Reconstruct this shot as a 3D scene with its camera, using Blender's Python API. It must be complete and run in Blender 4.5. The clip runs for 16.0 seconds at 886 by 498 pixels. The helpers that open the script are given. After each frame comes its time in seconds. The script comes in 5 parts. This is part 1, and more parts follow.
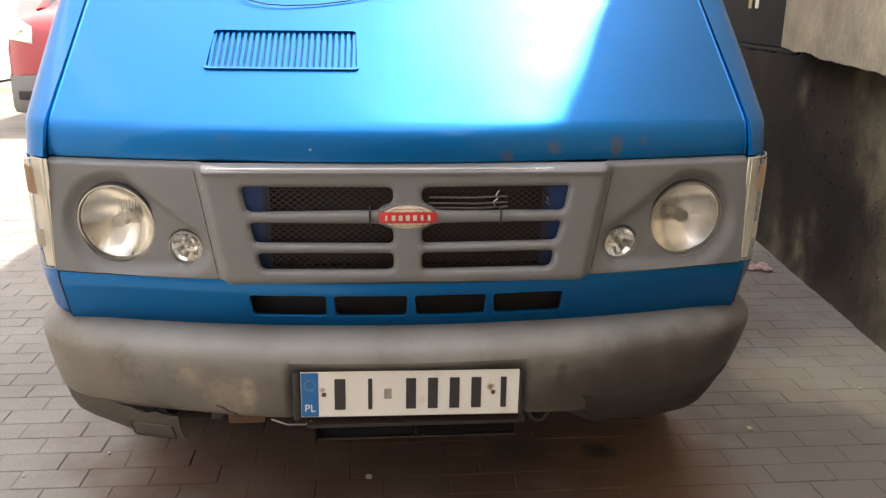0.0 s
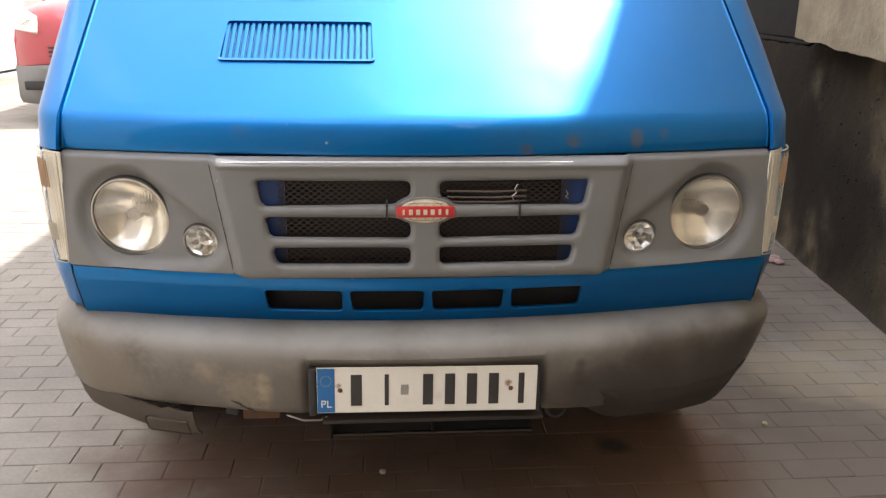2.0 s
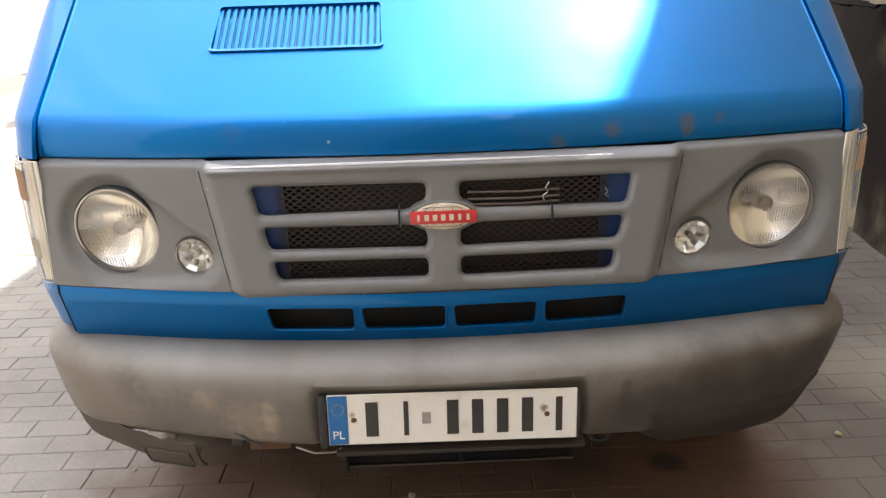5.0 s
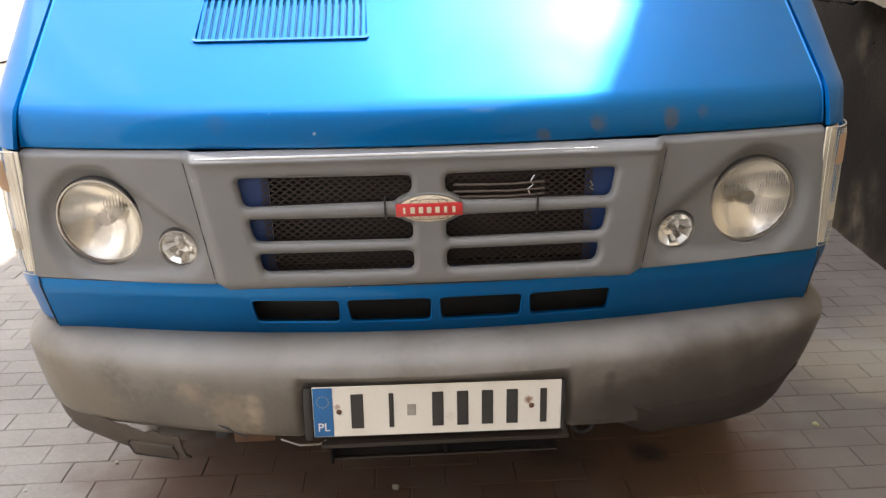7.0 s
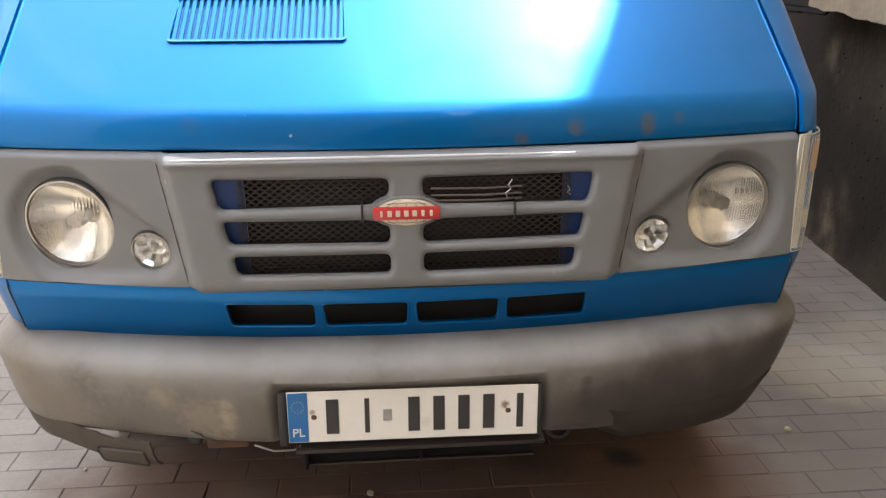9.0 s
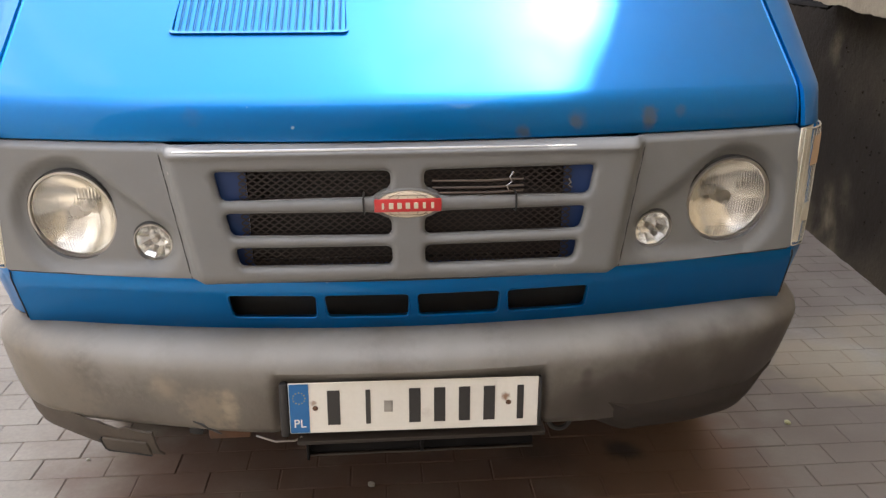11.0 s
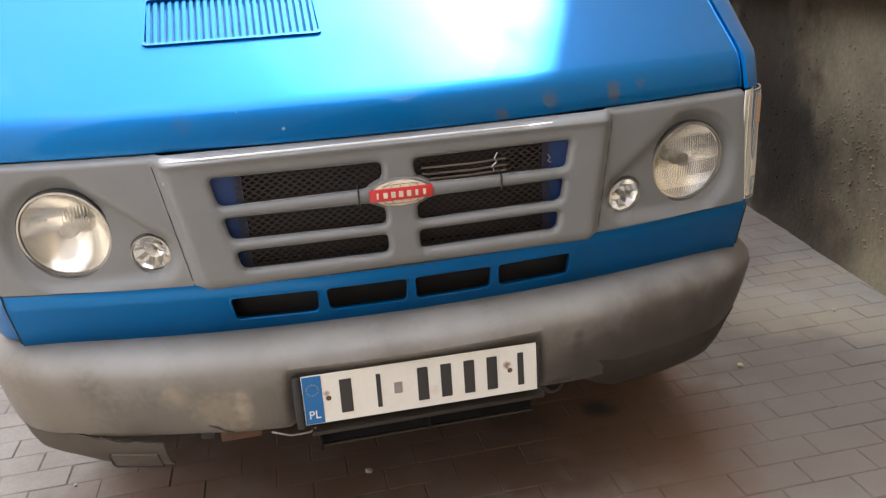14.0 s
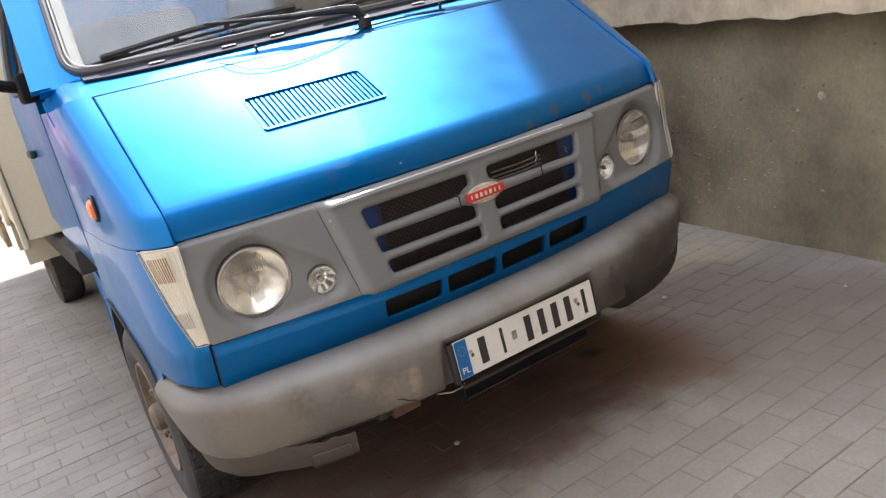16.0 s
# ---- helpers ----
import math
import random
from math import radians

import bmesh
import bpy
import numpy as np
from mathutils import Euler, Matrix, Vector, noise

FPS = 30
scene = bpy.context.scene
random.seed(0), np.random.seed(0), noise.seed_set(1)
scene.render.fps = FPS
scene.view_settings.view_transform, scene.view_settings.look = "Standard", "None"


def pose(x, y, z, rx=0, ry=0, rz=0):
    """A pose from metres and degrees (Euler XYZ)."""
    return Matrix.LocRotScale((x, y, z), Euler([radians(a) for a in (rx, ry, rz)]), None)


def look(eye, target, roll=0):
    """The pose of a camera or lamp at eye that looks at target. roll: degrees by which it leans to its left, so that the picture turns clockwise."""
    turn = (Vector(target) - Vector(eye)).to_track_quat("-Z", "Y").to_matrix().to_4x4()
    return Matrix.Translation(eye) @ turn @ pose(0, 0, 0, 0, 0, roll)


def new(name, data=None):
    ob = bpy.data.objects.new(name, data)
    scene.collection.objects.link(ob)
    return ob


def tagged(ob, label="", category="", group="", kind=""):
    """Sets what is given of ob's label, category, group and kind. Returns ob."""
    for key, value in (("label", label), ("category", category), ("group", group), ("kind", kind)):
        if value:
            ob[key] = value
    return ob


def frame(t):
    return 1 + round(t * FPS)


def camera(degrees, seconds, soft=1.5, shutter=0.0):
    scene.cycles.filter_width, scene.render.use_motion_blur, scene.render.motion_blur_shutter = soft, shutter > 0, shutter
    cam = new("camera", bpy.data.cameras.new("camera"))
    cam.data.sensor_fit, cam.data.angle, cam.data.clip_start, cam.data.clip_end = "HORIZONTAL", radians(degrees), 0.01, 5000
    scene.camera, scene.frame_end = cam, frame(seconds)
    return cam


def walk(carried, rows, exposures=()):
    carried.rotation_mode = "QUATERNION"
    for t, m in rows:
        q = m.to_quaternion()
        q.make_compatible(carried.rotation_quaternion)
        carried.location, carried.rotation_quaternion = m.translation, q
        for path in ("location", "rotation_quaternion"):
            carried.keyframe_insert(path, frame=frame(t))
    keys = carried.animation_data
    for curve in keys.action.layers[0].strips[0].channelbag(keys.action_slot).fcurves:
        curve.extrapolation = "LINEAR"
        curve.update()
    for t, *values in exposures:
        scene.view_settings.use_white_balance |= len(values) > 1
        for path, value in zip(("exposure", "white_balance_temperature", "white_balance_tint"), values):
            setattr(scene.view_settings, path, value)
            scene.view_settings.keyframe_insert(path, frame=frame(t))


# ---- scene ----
cam = camera(58.1, 16.0, 1.35)
PATH = [
    (0, (-0.064, -1.79, 1.383), (0.092, 0.12, 0.81), 0.7),
    (0.5, (-0.07, -1.794, 1.388), (0.08, 0.12, 0.825), 0.9),
    (1, (-0.066, -1.792, 1.385), (0.074, 0.126, 0.836), 0.8),
    (1.5, (-0.083, -1.782, 1.386), (0.066, 0.13, 0.817), 1.3),
    (2, (-0.094, -1.762, 1.385), (0.052, 0.141, 0.789), 0.7),
    (2.5, (-0.14, -1.718, 1.387), (0.045, 0.177, 0.774), 0.4),
    (3, (-0.09, -1.658, 1.381), (0.076, 0.231, 0.744), -0.5),
    (3.5, (0.023, -1.588, 1.381), (0.038, 0.305, 0.736), 0.0),
    (4, (0.054, -1.534, 1.371), (-0.001, 0.348, 0.696), -1.5),
    (4.2, (0.035, -1.53, 1.375), (0.017, 0.366, 0.738), -2.1),
    (6.3, (-0.044, -1.53, 1.366), (0.03, 0.36, 0.715), -1.6),
    (6.5, (-0.037, -1.529, 1.371), (0.051, 0.359, 0.718), -1.6),
    (7, (-0.037, -1.533, 1.373), (0.04, 0.354, 0.714), -1.3),
    (7.5, (-0.042, -1.54, 1.372), (0.043, 0.351, 0.725), -1.0),
    (8, (-0.042, -1.538, 1.37), (0.071, 0.351, 0.724), -1.0),
    (8.5, (-0.041, -1.537, 1.371), (0.07, 0.353, 0.725), -1.2),
    (9, (-0.041, -1.526, 1.367), (0.099, 0.361, 0.721), -0.4),
    (11.5, (-0.04, -1.537, 1.366), (0.091, 0.346, 0.703), -0.1),
    (12, (-0.039, -1.545, 1.373), (0.072, 0.341, 0.717), -0.2),
    (12.5, (-0.045, -1.546, 1.366), (0.065, 0.34, 0.709), -0.3),
    (13, (-0.048, -1.548, 1.372), (0.063, 0.341, 0.724), -0.2),
    (13.5, (-0.082, -1.563, 1.374), (0.089, 0.321, 0.724), 0.3),
    (14, (-0.229, -1.589, 1.377), (0.131, 0.256, 0.693), -3.7),
    (14.5, (-0.353, -1.658, 1.371), (0.059, 0.192, 0.735), -3.6),
    (15, (-0.539, -1.743, 1.386), (-0.068, 0.074, 0.696), -7.5),
    (15.5, (-0.877, -1.787, 1.399), (-0.08, -0.049, 0.812), -11.0),
    (16, (-1.23, -1.876, 1.428), (-0.289, -0.199, 0.878), -13.4),
]
walk(cam, [(t, look(eye, target, roll)) for t, eye, target, roll in PATH], [(0, 1.82, 6250, 15), (2, 1.83, 6200, 15), (3.5, 1.88, 6100, 15), (6.5, 2.0, 6050, 15), (13.3, 2.0, 6050, 15), (14, 2.1, 5950, 15), (15.3, 1.97, 5850, 15), (16, 1.72, 5850, 15)])

# ---- world and light ----
SUN = Vector((0.40, 0.55, 1.0)).normalized()      # towards the sun
world = bpy.data.worlds.new("sky")
scene.world = world
world.use_nodes = True
wn = world.node_tree
wn.nodes.clear()
wout = wn.nodes.new("ShaderNodeOutputWorld")
wmix = wn.nodes.new("ShaderNodeMixShader")
wsky = wn.nodes.new("ShaderNodeTexSky")
wsky.sky_type, wsky.sun_disc = "NISHITA", False
wsky.sun_elevation = math.asin(SUN.z)
wsky.sun_rotation = math.atan2(SUN.x, SUN.y)
wbg = wn.nodes.new("ShaderNodeBackground")
wbg.inputs["Strength"].default_value = 0.15
wcl = wn.nodes.new("ShaderNodeBackground")
wcl.inputs["Color"].default_value = (1.0, 0.985, 0.95, 1)
wtc = wn.nodes.new("ShaderNodeTexCoord")
wno = wn.nodes.new("ShaderNodeTexNoise")
wno.inputs["Scale"].default_value, wno.inputs["Detail"].default_value, wno.inputs["Roughness"].default_value = 2.6, 7, 0.58
wrp = wn.nodes.new("ShaderNodeValToRGB")
wrp.color_ramp.elements[0].position, wrp.color_ramp.elements[1].position = 0.475, 0.54
wrp.color_ramp.elements[0].color = (0.5, 0.5, 0.5, 1)      # thin haze between the clouds
wmap = wn.nodes.new("ShaderNodeMapping")
wmap.inputs["Location"].default_value = (0.20, 0.55, 0.30)
wn.links.new(wtc.outputs["Generated"], wmap.inputs["Vector"])
wn.links.new(wmap.outputs["Vector"], wno.inputs["Vector"])
wn.links.new(wno.outputs["Fac"], wrp.inputs["Fac"])
wn.links.new(wsky.outputs["Color"], wbg.inputs["Color"])
wn.links.new(wrp.outputs["Color"], wmix.inputs["Fac"])
wn.links.new(wbg.outputs["Background"], wmix.inputs[1])
wn.links.new(wcl.outputs["Background"], wmix.inputs[2])
wn.links.new(wmix.outputs["Shader"], wout.inputs["Surface"])
# the hazy sky grows brighter towards the sun
wdot = wn.nodes.new("ShaderNodeVectorMath")
wdot.operation = "DOT_PRODUCT"
wdot.inputs[1].default_value = SUN
wn.links.new(wtc.outputs["Generated"], wdot.inputs[0])
wmax = wn.nodes.new("ShaderNodeMath")
wmax.operation = "MAXIMUM"
wmax.inputs[1].default_value = 0.0
wn.links.new(wdot.outputs["Value"], wmax.inputs[0])
wpow = wn.nodes.new("ShaderNodeMath")
wpow.operation = "POWER"
wpow.inputs[1].default_value = 10.0
wn.links.new(wmax.outputs["Value"], wpow.inputs[0])
wglow = wn.nodes.new("ShaderNodeMath")
wglow.operation = "MULTIPLY_ADD"
wglow.inputs[1].default_value, wglow.inputs[2].default_value = 0.8, 1.3
wn.links.new(wpow.outputs["Value"], wglow.inputs[0])
wn.links.new(wglow.outputs["Value"], wcl.inputs["Strength"])
sun = new("sun", bpy.data.lights.new("sun", "SUN"))
sun.data.energy, sun.data.angle, sun.data.color = 3.5, radians(1.0), (1.0, 0.92, 0.78)
sun.matrix_world = look(SUN * 30, (0, 0, 0))


# ---- materials ----
def mat(name, color=(0.5, 0.5, 0.5), rough=0.5, metal=0.0, coat=0.0, coat_rough=0.05, spec=0.5,
        var=0.0, var_scale=8.0, dark=None, fine=0.0, fine_scale=120.0, bump=0.0, bump_scale=150.0, bump_dist=0.002,
        rough_var=0.0, rand=None, rand_amount=0.3, stretch=None):
    """A surface with two scales of variation: broad (var, towards the colour dark) and fine grain; rand: 'object' or 'island'."""
    m = bpy.data.materials.new(name)
    m.use_nodes = True
    nt = m.node_tree
    b = nt.nodes["Principled BSDF"]
    b.inputs["Base Color"].default_value = (*color, 1)
    b.inputs["Roughness"].default_value, b.inputs["Metallic"].default_value = rough, metal
    b.inputs["Coat Weight"].default_value, b.inputs["Coat Roughness"].default_value = coat, coat_rough
    b.inputs["Specular IOR Level"].default_value = spec
    tc = nt.nodes.new("ShaderNodeNewGeometry")
    vec = tc.outputs["Position"]
    if stretch:
        mp = nt.nodes.new("ShaderNodeMapping")
        mp.inputs["Scale"].default_value = stretch
        nt.links.new(vec, mp.inputs["Vector"])
        vec = mp.outputs["Vector"]
    col = None

    def noise_node(scale, detail=6, r=0.6):
        n = nt.nodes.new("ShaderNodeTexNoise")
        n.inputs["Scale"].default_value, n.inputs["Detail"].default_value, n.inputs["Roughness"].default_value = scale, detail, r
        nt.links.new(vec, n.inputs["Vector"])
        return n.outputs["Fac"]

    def mixed(fac, a, c, kind="MIX"):
        x = nt.nodes.new("ShaderNodeMix")
        x.data_type, x.blend_type = "RGBA", kind
        for sock, value in ((x.inputs["Factor"], fac), (x.inputs["A"], a), (x.inputs["B"], c)):
            if isinstance(value, (int, float)):
                sock.default_value = value
            elif isinstance(value, tuple):
                sock.default_value = (*value, 1)
            else:
                nt.links.new(value, sock)
        return x.outputs["Result"]

    def ramp(fac, lo, hi, a=0.0, z=1.0):
        r = nt.nodes.new("ShaderNodeMapRange")
        r.inputs["From Min"].default_value, r.inputs["From Max"].default_value = lo, hi
        r.inputs["To Min"].default_value, r.inputs["To Max"].default_value = a, z
        nt.links.new(fac, r.inputs["Value"])
        return r.outputs["Result"]

    col = color
    if var:
        d = dark or tuple(c * 0.5 for c in color)
        col = mixed(ramp(noise_node(var_scale), 0.35, 0.7, 0.0, var), col, d)
    if fine:
        g = mixed(noise_node(fine_scale, 3), (1 - fine,) * 3, (1 + fine,) * 3)
        col = mixed(1.0, col, g, "MULTIPLY")
    if rand:
        if rand == "object":
            rn = nt.nodes.new("ShaderNodeObjectInfo").outputs["Random"]
        else:
            rn = tc.outputs["Random Per Island"]
        col = mixed(1.0, col, mixed(rn, (1 - rand_amount,) * 3, (1 + rand_amount * 0.6, 1 + rand_amount * 0.55, 1 + rand_amount * 0.45)), "MULTIPLY")
    if not isinstance(col, tuple):
        nt.links.new(col, b.inputs["Base Color"])
    if rough_var:
        nt.links.new(ramp(noise_node(var_scale * 2.3), 0.3, 0.7, max(rough - rough_var, 0.02), min(rough + rough_var, 1)), b.inputs["Roughness"])
    if bump:
        bp = nt.nodes.new("ShaderNodeBump")
        bp.inputs["Strength"].default_value, bp.inputs["Distance"].default_value = bump, bump_dist
        nt.links.new(noise_node(bump_scale, 4), bp.inputs["Height"])
        nt.links.new(bp.outputs["Normal"], b.inputs["Normal"])
    m["mix"] = 1
    return m


def spots(m, places, color, soft=0.5, noise_scale=60.0):
    """Patches of another colour at real places on a material: (x, y, z, radius, amount)."""
    nt = m.node_tree
    b = nt.nodes["Principled BSDF"]
    geo = nt.nodes.new("ShaderNodeNewGeometry")
    ns = nt.nodes.new("ShaderNodeTexNoise")
    ns.inputs["Scale"].default_value, ns.inputs["Detail"].default_value = noise_scale, 5
    nt.links.new(geo.outputs["Position"], ns.inputs["Vector"])
    link = b.inputs["Base Color"].links
    col = link[0].from_socket if link else None
    for x, y, z, r, amount in places:
        dn = nt.nodes.new("ShaderNodeVectorMath")
        dn.operation = "DISTANCE"
        dn.inputs[1].default_value = (x, y, z)
        nt.links.new(geo.outputs["Position"], dn.inputs[0])
        ad = nt.nodes.new("ShaderNodeMath")
        ad.operation = "MULTIPLY_ADD"
        ad.inputs[1].default_value, ad.inputs[2].default_value = r * 1.6, -r * 0.8
        nt.links.new(ns.outputs["Fac"], ad.inputs[0])
        sm = nt.nodes.new("ShaderNodeMath")
        nt.links.new(dn.outputs["Value"], sm.inputs[0])
        nt.links.new(ad.outputs["Value"], sm.inputs[1])
        mr = nt.nodes.new("ShaderNodeMapRange")
        mr.interpolation_type = "SMOOTHSTEP"
        mr.inputs["From Min"].default_value, mr.inputs["From Max"].default_value = r * (1 - soft), r * (1 + soft)
        mr.inputs["To Min"].default_value, mr.inputs["To Max"].default_value = amount, 0.0
        nt.links.new(sm.outputs["Value"], mr.inputs["Value"])
        mx = nt.nodes.new("ShaderNodeMix")
        mx.data_type = "RGBA"
        nt.links.new(mr.outputs["Result"], mx.inputs["Factor"])
        if col:
            nt.links.new(col, mx.inputs["A"])
        else:
            mx.inputs["A"].default_value = b.inputs["Base Color"].default_value
        mx.inputs["B"].default_value = (*color, 1)
        col = mx.outputs["Result"]
    nt.links.new(col, b.inputs["Base Color"])
    return m


def glass(name, color=(0.95, 0.97, 0.97), rough=0.02, ior=1.45, ribs=0.0, rib_scale=90.0):
    m = bpy.data.materials.new(name)
    m.use_nodes = True
    nt = m.node_tree
    b = nt.nodes["Principled BSDF"]
    b.inputs["Base Color"].default_value = (*color, 1)
    b.inputs["Roughness"].default_value, b.inputs["IOR"].default_value = rough, ior
    b.inputs["Transmission Weight"].default_value = 1.0
    if ribs:
        geo = nt.nodes.new("ShaderNodeNewGeometry")
        wv = nt.nodes.new("ShaderNodeTexWave")
        wv.bands_direction = "X"
        wv.inputs["Scale"].default_value, wv.inputs["Distortion"].default_value = rib_scale, 0.6
        nt.links.new(geo.outputs["Position"], wv.inputs["Vector"])
        patch = nt.nodes.new("ShaderNodeTexWave")
        patch.bands_direction = "Z"
        patch.inputs["Scale"].default_value, patch.inputs["Distortion"].default_value = 5.2, 0.0
        nt.links.new(geo.outputs["Position"], patch.inputs["Vector"])
        cut = nt.nodes.new("ShaderNodeMapRange")
        cut.inputs["From Min"].default_value, cut.inputs["From Max"].default_value = 0.4, 0.5
        nt.links.new(patch.outputs["Fac"], cut.inputs["Value"])
        product = nt.nodes.new("ShaderNodeMath")
        product.operation = "MULTIPLY"
        nt.links.new(wv.outputs["Fac"], product.inputs[0])
        nt.links.new(cut.outputs["Result"], product.inputs[1])
        bp = nt.nodes.new("ShaderNodeBump")
        bp.inputs["Strength"].default_value, bp.inputs["Distance"].default_value = ribs, 0.002
        nt.links.new(product.outputs["Value"], bp.inputs["Height"])
        nt.links.new(bp.outputs["Normal"], b.inputs["Normal"])
    return m


M_BLUE = mat("blue_metallic_paint", (0.0, 0.129, 0.385), 0.42, 0.74, 0.40, 0.03, spec=0.12, var=0.14, var_scale=3.0, dark=(0.0, 0.110, 0.35), fine=0.06, fine_scale=900, rough_var=0.05)
spots(M_BLUE, [(0.503, 0.065, 1.084, 0.018, 0.65), (0.501, 0.06, 1.066, 0.014, 0.5), (0.573, 0.08, 1.09, 0.012, 0.35), (0.235, 0.03, 1.058, 0.014, 0.7), (0.345, 0.045, 1.075, 0.012, 0.5),
               (0.35, 0.045, 1.08, 0.02, 0.25), (-0.42, 0.05, 1.10, 0.02, 0.2)], (0.10, 0.112, 0.122), 0.5, 55)
spots(M_BLUE, [(0.217, 0.12, 1.175, 0.005, 0.8), (-0.03, 0.09, 1.16, 0.004, 0.7), (-0.05, 0.085, 1.155, 0.003, 0.7), (-0.222, 0.04, 1.075, 0.003, 0.5),
               (-0.222, 0.05, 1.095, 0.003, 0.4), (-0.01, 0.095, 1.165, 0.004, 0.6), (-0.31, 0.055, 1.115, 0.004, 0.5), (0.12, 0.10, 1.17, 0.003, 0.6), (0.37, 0.01, 0.762, 0.004, 0.6), (-0.17, 0.0, 0.765, 0.004, 0.6)], (0.7, 0.76, 0.8), 0.5, 200)
M_BLUEDULL = mat("blue_inner_paint", (0.002, 0.028, 0.135), 0.55, var=0.5, var_scale=9, dark=(0.01, 0.03, 0.09))
M_GREY = mat("grey_moulded_plastic", (0.163, 0.165, 0.164), 0.47, var=0.55, var_scale=6, dark=(0.125, 0.121, 0.114), fine=0.12, fine_scale=700, bump=0.12, bump_scale=900, bump_dist=0.0006, rough_var=0.07)
spots(M_GREY, [(-0.47, 0.03, 0.99, 0.0035, 0.7), (-0.482, 0.035, 0.972, 0.003, 0.6), (0.30, 0.0, 0.786, 0.006, 0.5), (-0.20, 0.0, 0.775, 0.004, 0.5), (0.62, 0.06, 0.80, 0.004, 0.5), (-0.75, 0.08, 0.80, 0.005, 0.5), (0.12, 0.0, 1.01, 0.004, 0.4)], (0.42, 0.40, 0.37), 0.6, 150)
M_BUMP = mat("weathered_grey_bumper_plastic", (0.142, 0.126, 0.106), 0.5, var=0.6, var_scale=3.2, dark=(0.095, 0.087, 0.075), fine=0.16, fine_scale=260, bump=0.15, bump_scale=700, bump_dist=0.0008, rough_var=0.1, stretch=(1.0, 1.0, 0.35))
spots(M_BUMP, [(-0.43, -0.055, 0.49, 0.055, 0.5), (-0.40, -0.055, 0.45, 0.03, 0.6), (-0.8, 0.05, 0.50, 0.12, 0.25)], (0.27, 0.225, 0.165))
# paler patches paint the sky's light along the bumper's top
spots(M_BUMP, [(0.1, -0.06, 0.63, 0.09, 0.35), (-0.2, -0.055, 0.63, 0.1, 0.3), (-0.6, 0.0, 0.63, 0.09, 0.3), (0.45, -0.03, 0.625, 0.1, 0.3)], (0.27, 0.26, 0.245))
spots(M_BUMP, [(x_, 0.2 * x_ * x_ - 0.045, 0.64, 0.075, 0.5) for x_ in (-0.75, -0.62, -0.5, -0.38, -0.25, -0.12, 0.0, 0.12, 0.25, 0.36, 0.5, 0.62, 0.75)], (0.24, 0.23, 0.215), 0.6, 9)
# darker patches paint the shade on the bumper's right half
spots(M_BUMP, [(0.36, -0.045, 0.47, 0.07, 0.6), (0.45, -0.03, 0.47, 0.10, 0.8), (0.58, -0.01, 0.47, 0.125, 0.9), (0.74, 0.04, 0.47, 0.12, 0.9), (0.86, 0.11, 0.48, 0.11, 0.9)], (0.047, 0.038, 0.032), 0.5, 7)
# brown dirt and the underside's shade, both painted low on the left
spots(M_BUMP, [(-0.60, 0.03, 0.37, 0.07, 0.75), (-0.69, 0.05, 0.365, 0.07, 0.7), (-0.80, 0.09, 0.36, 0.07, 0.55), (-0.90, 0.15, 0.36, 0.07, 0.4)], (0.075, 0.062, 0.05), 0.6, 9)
spots(M_BUMP, [(-0.385, -0.055, 0.53, 0.018, 0.8), (-0.383, -0.055, 0.505, 0.018, 0.8), (-0.381, -0.055, 0.48, 0.018, 0.8), (-0.379, -0.055, 0.455, 0.018, 0.8), (-0.52, -0.03, 0.54, 0.028, 0.5)], (0.33, 0.28, 0.205), 0.8, 30)
spots(M_BUMP, [(0.372, -0.05, 0.56, 0.012, 0.6), (0.372, -0.05, 0.53, 0.012, 0.6), (0.372, -0.05, 0.50, 0.012, 0.6), (0.70, 0.03, 0.55, 0.012, 0.4), (0.70, 0.03, 0.52, 0.012, 0.4)], (0.04, 0.033, 0.028), 0.8, 30)
M_BLACK = mat("black_plastic", (0.013, 0.013, 0.014), 0.55, var=0.4, var_scale=14, dark=(0.035, 0.032, 0.03), bump=0.1, bump_scale=500)
M_GAP = mat("shadowed_blue_shut_line", (0.003, 0.02, 0.055), 0.6, var=0.4, var_scale=14, dark=(0.012, 0.014, 0.018))
M_RUBBER = mat("black_rubber", (0.022, 0.022, 0.022), 0.65, var=0.5, var_scale=22, dark=(0.05, 0.046, 0.04), bump=0.15, bump_scale=300)
M_TYRE = mat("dusty_tyre_rubber", (0.028, 0.027, 0.026), 0.8, var=0.7, var_scale=11, dark=(0.055, 0.047, 0.038), bump=0.2, bump_scale=160)
M_RIM = mat("rusty_silver_steel_wheel", (0.17, 0.14, 0.108), 0.6, 0.25, var=0.85, var_scale=17, dark=(0.10, 0.055, 0.03), bump=0.2, bump_scale=120)
M_MESH = mat("dark_brown_mesh", (0.024, 0.017, 0.015), 0.55, var=0.5, var_scale=20, dark=(0.03, 0.022, 0.017))
M_RAIL = mat("dusty_brown_plastic_rail", (0.085, 0.066, 0.053), 0.5, var=0.5, var_scale=20, dark=(0.05, 0.038, 0.03))
M_CORE = mat("radiator_and_shade_black", (0.008, 0.008, 0.009), 0.7, var=0.5, var_scale=15, dark=(0.02, 0.018, 0.016))
M_CHROME = mat("lamp_reflector_chrome", (0.93, 0.93, 0.91), 0.14, 1.0, var=0.2, var_scale=30, dark=(0.7, 0.66, 0.58), bump=0.05, bump_scale=60)
M_RING = mat("satin_lamp_ring", (0.42, 0.40, 0.37), 0.35, 0.8, var=0.4, var_scale=30, dark=(0.25, 0.22, 0.18))
